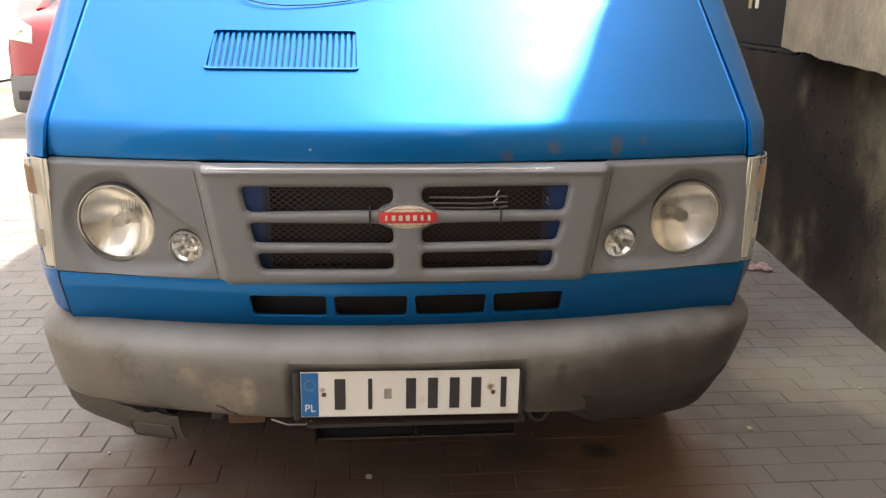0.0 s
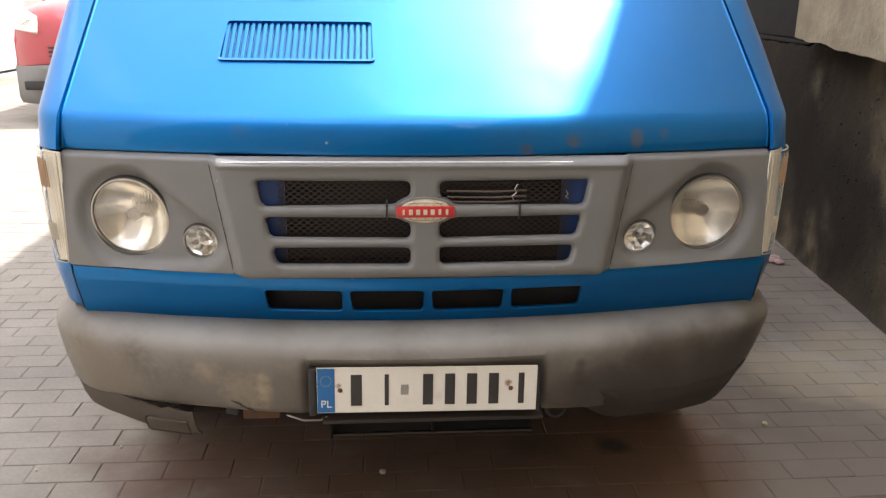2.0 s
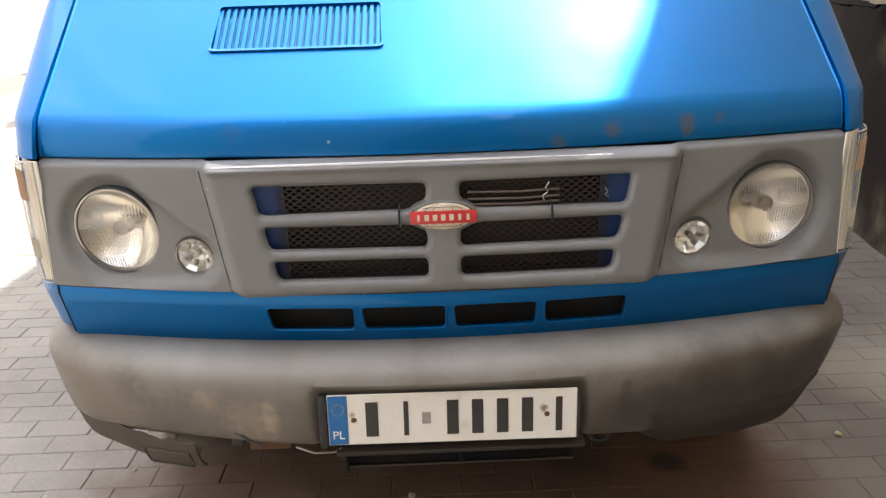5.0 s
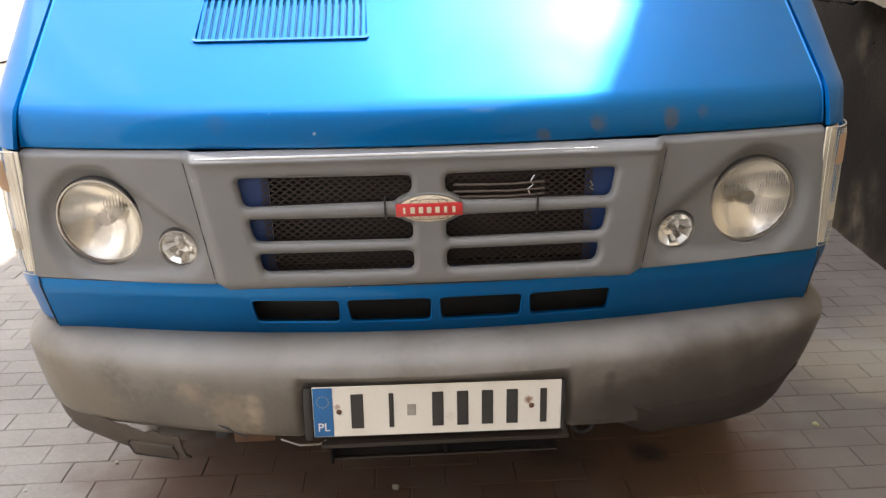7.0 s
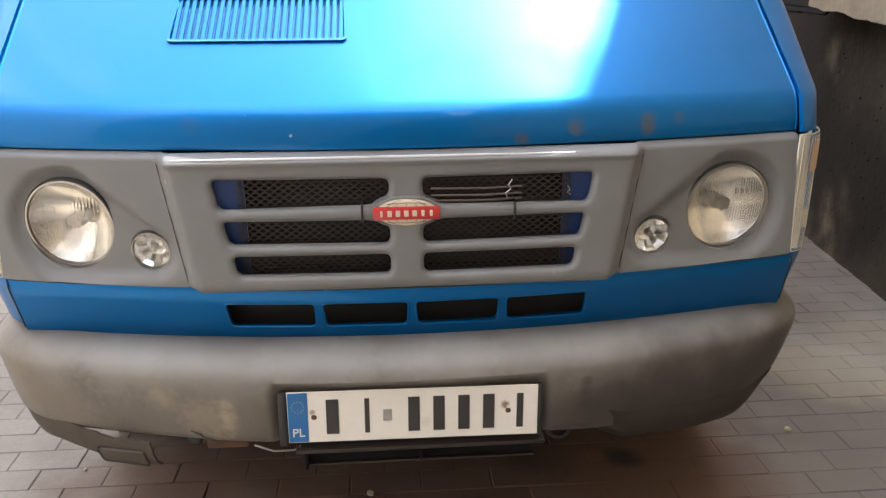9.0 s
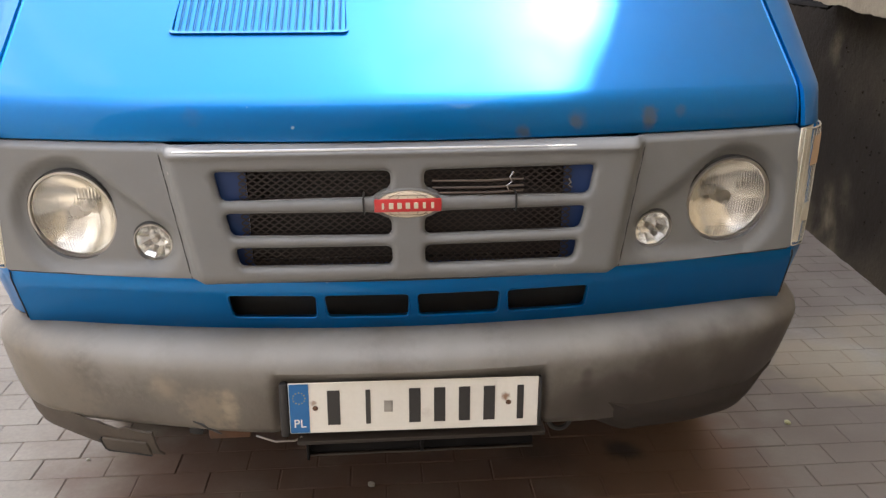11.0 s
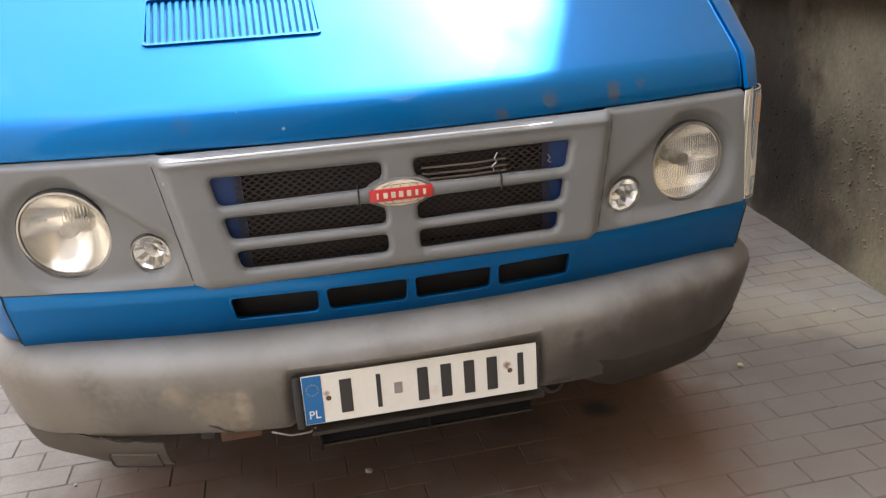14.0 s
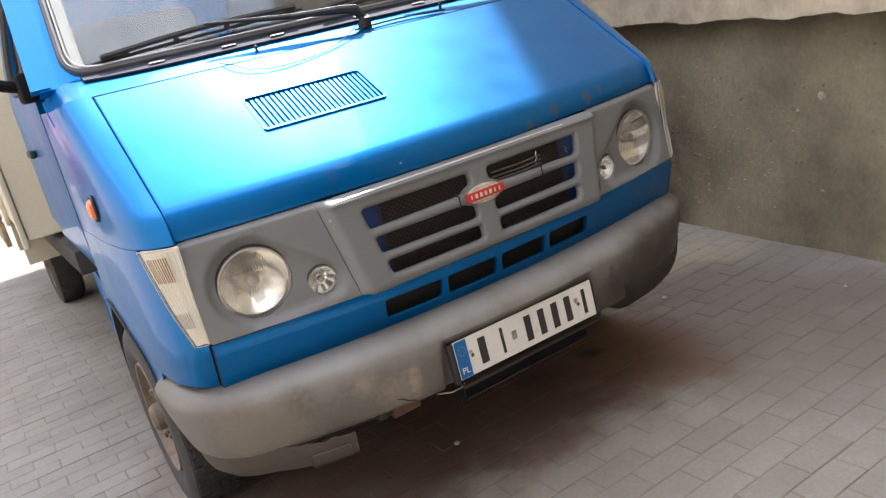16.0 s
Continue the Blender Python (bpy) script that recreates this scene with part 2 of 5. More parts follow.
# pale material that paints a highlight on the grille's edge
M_GLINT = mat("pale_edge_highlight", (0.82, 0.81, 0.79), 0.28, 0.55, var=0.4, var_scale=25, dark=(0.55, 0.54, 0.52))
M_LENS = glass("lamp_glass", (0.98, 0.97, 0.95), 0.02, 1.45, 0.45, 48.0)
M_FOGL = glass("fog_lamp_glass", (0.98, 0.98, 0.97), 0.0, 1.42)
M_BOWL = mat("bright_lamp_reflector", (0.95, 0.93, 0.87), 0.16, 1.0, var=0.25, var_scale=24, dark=(0.8, 0.75, 0.64), bump=0.04, bump_scale=26, bump_dist=0.004)
M_CORNER = glass("yellowed_clear_lamp_plastic", (0.99, 0.97, 0.93), 0.06, 1.40)
M_BACKING = mat("aged_silver_lamp_backing", (0.86, 0.82, 0.71), 0.5, 0.0, var=0.4, var_scale=14, dark=(0.74, 0.68, 0.55))
M_CORNEREDGE = mat("yellowed_lamp_edge", (0.62, 0.58, 0.48), 0.3, coat=0.6, var=0.4, var_scale=20)
M_AMBER = mat("amber_bulb_ribs", (0.40, 0.27, 0.17), 0.25, coat=0.6, var=0.4, var_scale=40, dark=(0.36, 0.22, 0.12))
M_PALERIB = mat("clear_rib_plastic", (0.40, 0.36, 0.28), 0.25, coat=0.6, var=0.4, var_scale=40, dark=(0.6, 0.55, 0.44))
M_ORANGE = mat("orange_indicator_plastic", (0.75, 0.16, 0.02), 0.25, coat=0.7, var=0.3, var_scale=40, dark=(0.6, 0.1, 0.02))
M_PLATE = mat("white_reflective_plate", (0.70, 0.68, 0.62), 0.4, var=0.35, var_scale=12, dark=(0.62, 0.58, 0.5), fine=0.05)
spots(M_PLATE, [(0.195, -0.07, 0.52, 0.008, 0.9), (-0.205, -0.07, 0.522, 0.006, 0.7), (0.03, -0.075, 0.49, 0.01, 0.2)], (0.18, 0.08, 0.03), 0.6, 150)
M_EU = mat("plate_blue_band", (0.005, 0.115, 0.33), 0.4, var=0.2, var_scale=30)
M_INK = mat("plate_black_ink", (0.03, 0.028, 0.026), 0.5, var=0.3, var_scale=40)
M_WHITE = mat("white_print", (0.72, 0.72, 0.70), 0.5, var=0.2, var_scale=50)
M_YELLOW = mat("yellow_print", (0.32, 0.28, 0.12), 0.5, var=0.2, var_scale=50)
M_CREAMBADGE = mat("cream_enamel", (0.60, 0.52, 0.40), 0.35, coat=0.4, var=0.3, var_scale=60, dark=(0.5, 0.42, 0.31))
M_RED = mat("red_enamel", (0.50, 0.025, 0.025), 0.35, coat=0.4, var=0.25, var_scale=50)
M_CREAM = mat("cream_box_paint", (0.62, 0.56, 0.42), 0.5, var=0.4, var_scale=4, dark=(0.5, 0.43, 0.3), fine=0.06, bump=0.06, bump_scale=60)
M_WOOD = mat("weathered_plank_wood", (0.33, 0.25, 0.15), 0.75, var=0.7, var_scale=7, dark=(0.17, 0.12, 0.07), fine=0.25, fine_scale=90, bump=0.3, bump_scale=60, stretch=(4, 0.6, 4))
M_GLASS = glass("windscreen_glass", (0.90, 0.95, 0.95), 0.0, 1.5)
M_DASH = mat("grey_beige_dashboard_plastic", (0.34, 0.32, 0.27), 0.7, var=0.3, var_scale=9)
M_SEAT = mat("dark_seat_cloth", (0.10, 0.10, 0.11), 0.9, var=0.4, var_scale=20)
M_STEEL = mat("dull_steel", (0.30, 0.29, 0.28), 0.4, 0.9, var=0.5, var_scale=25, dark=(0.16, 0.12, 0.09))
M_RUSTY = mat("rusty_underbody_steel", (0.13, 0.065, 0.035), 0.8, 0.2, var=0.7, var_scale=16, dark=(0.045, 0.03, 0.022), bump=0.3, bump_scale=90)
M_SOIL = mat("under_chassis_black", (0.025, 0.022, 0.02), 0.85, var=0.6, var_scale=6, dark=(0.05, 0.04, 0.03))

PAVE = dict(color=(0.262, 0.238, 0.203), rough=0.85, var=0.8, var_scale=1.6, dark=(0.174, 0.152, 0.126), fine=0.2, fine_scale=75, bump=0.3, bump_scale=160, bump_dist=0.0025)
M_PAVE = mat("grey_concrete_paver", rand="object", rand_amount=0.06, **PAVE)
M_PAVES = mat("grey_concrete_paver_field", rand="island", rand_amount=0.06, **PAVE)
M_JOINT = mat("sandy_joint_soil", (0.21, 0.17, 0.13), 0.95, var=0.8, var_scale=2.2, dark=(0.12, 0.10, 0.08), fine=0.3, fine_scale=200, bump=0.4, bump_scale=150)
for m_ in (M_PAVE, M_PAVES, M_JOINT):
    # rust-brown stain under the van's front, with some of its shade painted in
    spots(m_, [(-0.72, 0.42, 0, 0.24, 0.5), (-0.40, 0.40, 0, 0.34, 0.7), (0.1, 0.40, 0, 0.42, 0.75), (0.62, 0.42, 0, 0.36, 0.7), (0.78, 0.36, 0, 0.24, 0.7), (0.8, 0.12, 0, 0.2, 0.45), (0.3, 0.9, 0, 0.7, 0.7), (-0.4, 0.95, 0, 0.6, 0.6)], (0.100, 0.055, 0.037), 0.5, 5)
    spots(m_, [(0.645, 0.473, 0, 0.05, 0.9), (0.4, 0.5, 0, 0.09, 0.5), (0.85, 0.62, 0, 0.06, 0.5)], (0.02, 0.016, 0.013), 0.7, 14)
    # darker patches paint the shade on the ground between van and wall
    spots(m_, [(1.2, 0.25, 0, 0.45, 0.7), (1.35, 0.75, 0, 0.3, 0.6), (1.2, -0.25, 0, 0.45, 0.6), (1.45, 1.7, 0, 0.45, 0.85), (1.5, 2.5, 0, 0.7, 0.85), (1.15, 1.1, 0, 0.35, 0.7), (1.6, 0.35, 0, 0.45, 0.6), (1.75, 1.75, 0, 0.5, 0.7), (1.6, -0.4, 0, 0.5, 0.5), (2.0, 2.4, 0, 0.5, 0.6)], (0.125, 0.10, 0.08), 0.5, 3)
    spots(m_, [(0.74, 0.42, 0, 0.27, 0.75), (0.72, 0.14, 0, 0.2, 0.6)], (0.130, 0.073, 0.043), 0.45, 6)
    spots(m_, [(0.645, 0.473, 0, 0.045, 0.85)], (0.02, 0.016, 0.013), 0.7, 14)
    spots(m_, [(1.55, 0.95, 0, 0.22, 0.55), (1.8, 0.75, 0, 0.18, 0.5), (1.9, 1.2, 0, 0.2, 0.4)], (0.30, 0.25, 0.17), 0.5, 6)
M_GROUND = mat("distant_paved_ground", (0.27, 0.255, 0.235), 0.9, var=0.6, var_scale=0.7, dark=(0.20, 0.185, 0.17), fine=0.2, fine_scale=40, bump=0.3, bump_scale=60)
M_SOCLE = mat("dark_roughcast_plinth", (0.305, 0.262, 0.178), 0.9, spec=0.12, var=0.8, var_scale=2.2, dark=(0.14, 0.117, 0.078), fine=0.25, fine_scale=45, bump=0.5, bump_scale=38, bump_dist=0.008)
# stains, and the shade at the wall's far end, painted darker
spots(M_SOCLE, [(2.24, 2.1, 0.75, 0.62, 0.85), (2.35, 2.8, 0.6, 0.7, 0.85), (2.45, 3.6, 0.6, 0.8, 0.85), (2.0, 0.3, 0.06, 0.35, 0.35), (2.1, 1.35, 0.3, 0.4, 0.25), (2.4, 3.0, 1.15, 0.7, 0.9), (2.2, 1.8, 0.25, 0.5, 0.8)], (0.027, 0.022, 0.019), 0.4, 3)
spots(M_SOCLE, [(1.952, 0.23, 0.735, 0.018, 0.9), (1.97, 0.36, 0.67, 0.008, 0.8), (2.036, 0.85, 0.82, 0.008, 0.8)], (0.42, 0.38, 0.31), 0.5, 60)
M_PLASTER = mat("dirty_beige_plaster", (0.54, 0.455, 0.325), 0.9, spec=0.2, var=0.9, var_scale=5.5, dark=(0.33, 0.275, 0.20), fine=0.16, fine_scale=40, bump=0.5, bump_scale=28, bump_dist=0.010)
# darker patches put the shade on the far plaster into its colour
spots(M_PLASTER, [(2.32, 2.5, 1.5, 0.5, 0.4), (2.2, 1.9, 1.3, 0.3, 0.3)], (0.20, 0.18, 0.15), 0.5, 4)
M_TRAY = mat("matt_black_scuttle_plastic", (0.010, 0.010, 0.011), 0.85, spec=0.1, var=0.4, var_scale=12, dark=(0.02, 0.018, 0.017))
M_SCUTTLE = mat("faded_navy_scuttle_plastic", (0.022, 0.028, 0.05), 0.7, spec=0.2, var=0.5, var_scale=14, dark=(0.05, 0.05, 0.06), bump=0.2, bump_scale=60)
M_SEAL = mat("greyed_window_rubber", (0.055, 0.056, 0.066), 0.55, var=0.5, var_scale=14, dark=(0.09, 0.09, 0.095))
M_TRIM = mat("cream_inner_trim", (0.20, 0.185, 0.15), 0.6, var=0.3, var_scale=10)
M_DARKDOOR = mat("dark_painted_steel_door", (0.008, 0.008, 0.011), 0.7, spec=0.12, var=0.5, var_scale=5, dark=(0.026, 0.022, 0.02), bump=0.1, bump_scale=80)
M_FACADE = mat("pale_facade_plaster", (0.60, 0.575, 0.53), 0.9, var=0.4, var_scale=1.2, dark=(0.5, 0.47, 0.42), fine=0.1, fine_scale=30, bump=0.2, bump_scale=30)
M_DARKFACADE = mat("dark_brick_render", (0.19, 0.175, 0.16), 0.9, var=0.5, var_scale=1.5, dark=(0.08, 0.07, 0.06), fine=0.2, fine_scale=30, bump=0.3, bump_scale=30)
M_CARGLASS = mat("car_window_tint", (0.02, 0.025, 0.028), 0.04, coat=1.0, coat_rough=0.02, var=0.2, var_scale=4)
M_REDPAINT = mat("red_car_paint", (0.32, 0.015, 0.03), 0.3, 0.1, 1.0, 0.05, var=0.2, var_scale=4)
M_PEB = mat("pale_pebble", (0.42, 0.40, 0.33), 0.8, var=0.5, var_scale=90)
M_LEAF = mat("yellow_green_leaf_scrap", (0.40, 0.40, 0.20), 0.6, var=0.4, var_scale=90)
M_LITTER = mat("dusty_pink_litter", (0.32, 0.17, 0.15), 0.7, var=0.6, var_scale=60, dark=(0.5, 0.45, 0.42))
M_VENTWELL = mat("dark_blue_vent_well", (0.0, 0.16, 0.36), 0.7, var=0.3, var_scale=20, dark=(0.002, 0.06, 0.15))
# bumper plastic made darker: the lower lip's shade is in its colour
M_LIP = mat("darkened_bumper_plastic", (0.042, 0.034, 0.029), 0.65, spec=0.3, var=0.7, var_scale=9, dark=(0.027, 0.022, 0.019), fine=0.2, fine_scale=240, bump=0.2, bump_scale=400, bump_dist=0.001)
# dirtier plastic; the shade on torn lip and cover is also in its colour
M_COVER = mat("darkened_cover_plastic", (0.078, 0.064, 0.052), 0.65, spec=0.3, var=0.6, var_scale=12, dark=(0.05, 0.041, 0.033), fine=0.2, fine_scale=240)


# ---- mesh tools ----
def mesh_of(name, verts, faces, material, sharp=38.0):
    me = bpy.data.meshes.new(name)
    me.from_pydata([tuple(v) for v in verts], [], faces)
    me.materials.append(material)
    me.validate()
    me.shade_smooth()
    me.set_sharp_from_angle(angle=radians(sharp))
    me.update()
    return me


def skewed(p):
    """The van's offside stands a little further out than its nearside."""
    p = Vector(p)
    t = min(max((p.x - 0.42) / 0.42, 0.0), 1.0)
    p.x += 0.016 * t * t * (3 - 2 * t)
    return p


def part(name, geo, material, parent, label="", sharp=38.0):
    """Links one mesh object under a thing or a part; geo is (verts, faces) or a bmesh, in world metres."""
    if isinstance(geo, bmesh.types.BMesh):
        geo.verts.index_update()
        verts, faces = [v.co.copy() for v in geo.verts], [[v.index for v in f.verts] for f in geo.faces]
        geo.free()
    else:
        verts, faces = geo
    root = parent
    while root and root.parent:
        root = root.parent
    if root and root.name == "van":
        verts = [skewed(v) for v in verts]
    ob = new(name, mesh_of(name, verts, faces, material, sharp))
    if parent:
        inv = parent.matrix_world.inverted() if parent.type == "EMPTY" else Matrix()
        base = parent
        off = Matrix()
        while base:
            off = base.matrix_basis @ off
            base = base.parent
        ob.parent = parent
        ob.data.transform(off.inverted())
    if label:
        tagged(ob, label)
    return ob


def thing(name, label, category, at=(0, 0, 0), group="", kind=""):
    ob = new(name)
    ob.empty_display_size = 0.1
    ob.location = at
    return tagged(ob, label, category, group, kind)


def solid(name, geo, material, label, category, group="", kind="", sharp=38.0):
    """A thing that is one mesh."""
    return tagged(part(name, geo, material, None, "", sharp), label, category, group, kind)


def joined(*geos):
    verts, faces = [], []
    for v, f in geos:
        n = len(verts)
        verts += list(v)
        faces += [[i + n for i in face] for face in f]
    return verts, faces


def moved(geo, m):
    return [m @ Vector(v) for v in geo[0]], geo[1]


def mirrored(geo):
    return [Vector((-v[0], v[1], v[2])) for v in geo[0]], [list(reversed(f)) for f in geo[1]]


def shell(fn, us, vs, thick):
    """A curved sheet with thickness: fn(u, v) -> point; the back lies behind the normal."""
    nu, nv = len(us), len(vs)
    p = [[Vector(fn(u, v)) for v in vs] for u in us]
    front, back = [], []
    for i in range(nu):
        for j in range(nv):
            du = p[min(i + 1, nu - 1)][j] - p[max(i - 1, 0)][j]
            dv = p[i][min(j + 1, nv - 1)] - p[i][max(j - 1, 0)]
            n = du.cross(dv)
            n = n.normalized() if n.length > 1e-12 else Vector((0, -1, 0))
            front.append(p[i][j])
            back.append(p[i][j] - n * thick)
    verts, faces, k = front + back, [], nu * nv
    idx = lambda i, j: i * nv + j
    for i in range(nu - 1):
        for j in range(nv - 1):
            a, b, c, d = idx(i, j), idx(i + 1, j), idx(i + 1, j + 1), idx(i, j + 1)
            faces += [[a, b, c, d], [d + k, c + k, b + k, a + k]]
    rim = [idx(i, 0) for i in range(nu)] + [idx(nu - 1, j) for j in range(1, nv)]
    rim += [idx(i, nv - 1) for i in range(nu - 2, -1, -1)] + [idx(0, j) for j in range(nv - 2, 0, -1)]
    for a, b in zip(rim, rim[1:] + rim[:1]):
        faces.append([b, a, a + k, b + k])
    return verts, faces


def inside(poly, x, y):
    hit, n = False, len(poly)
    for i in range(n):
        (x1, y1), (x2, y2) = poly[i], poly[i - 1]
        if (y1 > y) != (y2 > y) and x < (x2 - x1) * (y - y1) / (y2 - y1) + x1:
            hit = not hit
    return hit


def fillet(poly, r, n=4):
    out = []
    for i, p in enumerate(poly):
        p, a, b = Vector(p), Vector(poly[i - 1]), Vector(poly[(i + 1) % len(poly)])
        ra = min(r, (a - p).length * 0.45, (b - p).length * 0.45)
        s, e = p + (a - p).normalized() * ra, p + (b - p).normalized() * ra
        for k in range(n + 1):
            t = k / n
            out.append(tuple(s * (1 - t) ** 2 + p * 2 * t * (1 - t) + e * t * t))
    return out


def circle(cx, cy, r, n=32, ry=None):
    return [(cx + r * math.cos(2 * math.pi * k / n), cy + (ry or r) * math.sin(2 * math.pi * k / n)) for k in range(n)]


def dense(poly, step):
    out = []
    for i, p in enumerate(poly):
        a, b = Vector(p), Vector(poly[(i + 1) % len(poly)])
        n = max(1, int((b - a).length / step))
        out += [tuple(a.lerp(b, k / n)) for k in range(n)]
    return out


def panel(outline, holes, step, fn, thick, extra=(), rings=()):
    """A sheet cut out in two dimensions, with holes, laid on a surface: fn(a, b, depth) -> point. Seen from its front, the outline may turn either way."""
    from mathutils.geometry import delaunay_2d_cdt
    outline = dense(outline, step)
    pts, edges, loops = [], [], [outline] + [dense(h, step) for h in holes]
    for loop in loops:
        n = len(pts)
        pts += loop
        edges += [(n + i, n + (i + 1) % len(loop)) for i in range(len(loop))]
    for loop in rings:
        loop = dense(loop, step)
        n = len(pts)
        pts += loop
        edges += [(n + i, n + (i + 1) % len(loop)) for i in range(len(loop))]
    rim = np.array(pts)
    xs, ys = rim[:, 0], rim[:, 1]
    rows = list(np.arange(ys.min() + step / 2, ys.max(), step)) + list(extra)
    for b in rows:
        for a in np.arange(xs.min() + step / 2, xs.max(), step):
            if ((rim - (a, b)) ** 2).sum(1).min() > (0.45 * step) ** 2 and inside(outline, a, b) and not any(inside(h, a, b) for h in loops[1:]):
                pts.append((float(a), float(b)))
    v2, _, f2, *_ = delaunay_2d_cdt([Vector(p) for p in pts], edges, [], 0, 1e-7)
    tris = []
    for f in f2:
        cx, cy = sum(v2[i].x for i in f) / 3, sum(v2[i].y for i in f) / 3
        if inside(outline, cx, cy) and not any(inside(h, cx, cy) for h in loops[1:]):
            tris.append(list(f))
    k = len(v2)
    verts = [Vector(fn(v.x, v.y, 0.0)) for v in v2] + [Vector(fn(v.x, v.y, thick)) for v in v2]
    faces, count = [], {}
    for f in tris:
        a, b, c = (v2[i] for i in f)
        if (b - a).cross(c - a) < 0:
            f.reverse()
        faces += [f, [i + k for i in reversed(f)]]
        for i in range(3):
            count[(f[i], f[(i + 1) % 3])] = 1
    for a, b in list(count):
        if (b, a) not in count:
            faces.append([b, a, a + k, b + k])
    return verts, faces


def box(cx, cy, cz, sx, sy, sz, bevel=0.004, seg=2, m=None):
    bm = bmesh.new()
    bmesh.ops.create_cube(bm, size=1.0, matrix=Matrix.LocRotScale(None, None, (sx, sy, sz)))
    if bevel:
        bmesh.ops.bevel(bm, geom=bm.edges[:], offset=min(bevel, 0.45 * min(sx, sy, sz)), segments=seg, affect="EDGES", profile=0.5)
    mm = Matrix.Translation((cx, cy, cz)) @ (m or Matrix())
    bm.verts.index_update()
    geo = [mm @ v.co for v in bm.verts], [[v.index for v in f.verts] for f in bm.faces]
    bm.free()
    return geo


def lathe(profile, n=40, m=None, a0=0.0, a1=2 * math.pi):
    """A profile of (radius, height) turned about z."""
    verts, faces, k = [], [], len(profile)
    full = abs(a1 - a0 - 2 * math.pi) < 1e-6
    steps = n if full else n + 1
    for i in range(steps):
        a = a0 + (a1 - a0) * i / n
        verts += [Vector((r * math.cos(a), r * math.sin(a), z)) for r, z in profile]
    for i in range(n):
        for j in range(k - 1):
            a, b = i * k + j, ((i + 1) % steps) * k + j
            faces.append([a, b, b + 1, a + 1])
    geo = (verts, faces)
    return moved(geo, m) if m else geo


def tube(points, r, n=8, closed=False):
    """A round bar along points; r may be one radius or one for each point."""
    pts = [Vector(p) for p in points]
    k = len(pts)
    rs = [r] * k if isinstance(r, (int, float)) else list(r)
    verts, faces, up = [], [], None
    for i, p in enumerate(pts):
        t = pts[(i + 1) % k if closed else min(i + 1, k - 1)] - pts[i - 1 if closed else max(i - 1, 0)]
        t.normalize()
        if up is None:
            up = Vector((0, 0, 1)) if abs(t.z) < 0.9 else Vector((1, 0, 0))
        side = t.cross(up).normalized()
        up = side.cross(t).normalized()
        for j in range(n):
            a = 2 * math.pi * j / n
            verts.append(p + rs[i] * (side * math.cos(a) + up * math.sin(a)))
    for i in range(k if closed else k - 1):
        for j in range(n):
            a, b = i * n + j, ((i + 1) % k) * n + j
            c, d = ((i + 1) % k) * n + (j + 1) % n, i * n + (j + 1) % n
            faces.append([d, c, b, a])
    if not closed:
        faces += [list(range(n)), list(reversed(range((k - 1) * n, k * n)))]
    return verts, faces


def smooth(a, b, x):
    t = min(max((x - a) / (b - a), 0.0), 1.0)
    return t * t * (3 - 2 * t)


def along(pts, s):
    """A point on a polyline of plan points at the length s."""
    left = s
    for (x1, y1), (x2, y2) in zip(pts, pts[1:]):
        d = math.hypot(x2 - x1, y2 - y1)
        if left <= d:
            return x1 + (x2 - x1) * left / d, y1 + (y2 - y1) * left / d
        left -= d
    d = math.hypot(pts[-1][0] - pts[-2][0], pts[-1][1] - pts[-2][1])
    return pts[-1][0] + (pts[-1][0] - pts[-2][0]) * left / d, pts[-1][1] + (pts[-1][1] - pts[-2][1]) * left / d


def spline(ctrl, n=8):
    """A smooth line of plan points through the control points."""
    c = [Vector(p) for p in ctrl]
    c = [c[0] * 2 - c[1]] + c + [c[-1] * 2 - c[-2]]
    out = []
    for i in range(1, len(c) - 2):
        for k in range(n):
            t = k / n
            out.append(tuple(0.5 * (2 * c[i] + (c[i + 1] - c[i - 1]) * t + (2 * c[i - 1] - 5 * c[i] + 4 * c[i + 1] - c[i + 2]) * t * t
                                    + (3 * c[i] - c[i - 1] - 3 * c[i + 1] + c[i + 2]) * t ** 3)))
    return out + [tuple(c[-2])]


def steps(a, b, n):
    return [a + (b - a) * i / n for i in range(n + 1)]


# ---- the van's own shape ----
def bow(x):
    return 0.153 * x * x                      # how the front recedes to its sides


def front_y(x, z):
    return bow(x) + 0.10 * (z - 0.9)


HEAD, FOG = (0.688, 0.891), (0.522, 0.840)     # lamp centres across and up
HEAD_R, FOG_R = 0.0945, 0.040


def dish(x, z):
    """The depth of the moulded hollow round a headlamp and its small lamp."""
    ax, (hx, hz), (fx, fz) = abs(x), HEAD, FOG
    t = min(max(((ax - hx) * (fx - hx) + (z - hz) * (fz - hz)) / ((fx - hx) ** 2 + (fz - hz) ** 2), 0), 1)
    d = math.hypot(ax - hx - t * (fx - hx), z - hz - t * (fz - hz)) - (0.126 + (0.062 - 0.126) * t)
    return 0.020 * smooth(0.004, -0.024, d)


def face_y(x, z):
    """The grey front: a raised grille in the middle between two lamp panels."""
    edge = 0.425 + 0.05 * (z - 0.766) / 0.27
    s = smooth(edge + 0.015, edge - 0.011, abs(x))
    y = (front_y(x, z) + dish(x, z)) * (1 - s) + (0.002 + 0.02 * x * x + 0.1 * (z - 0.9)) * s
    y -= s * 0.006 * math.exp(-((z - 1.025) / 0.006) ** 2)
    return y + 0.016 * smooth(1.028, 1.043, z) ** 2 + 0.01 * smooth(0.778, 0.766, z) ** 2


def hood_rear(x):
    return 0.518 + 0.035 * (x / 0.85) ** 2


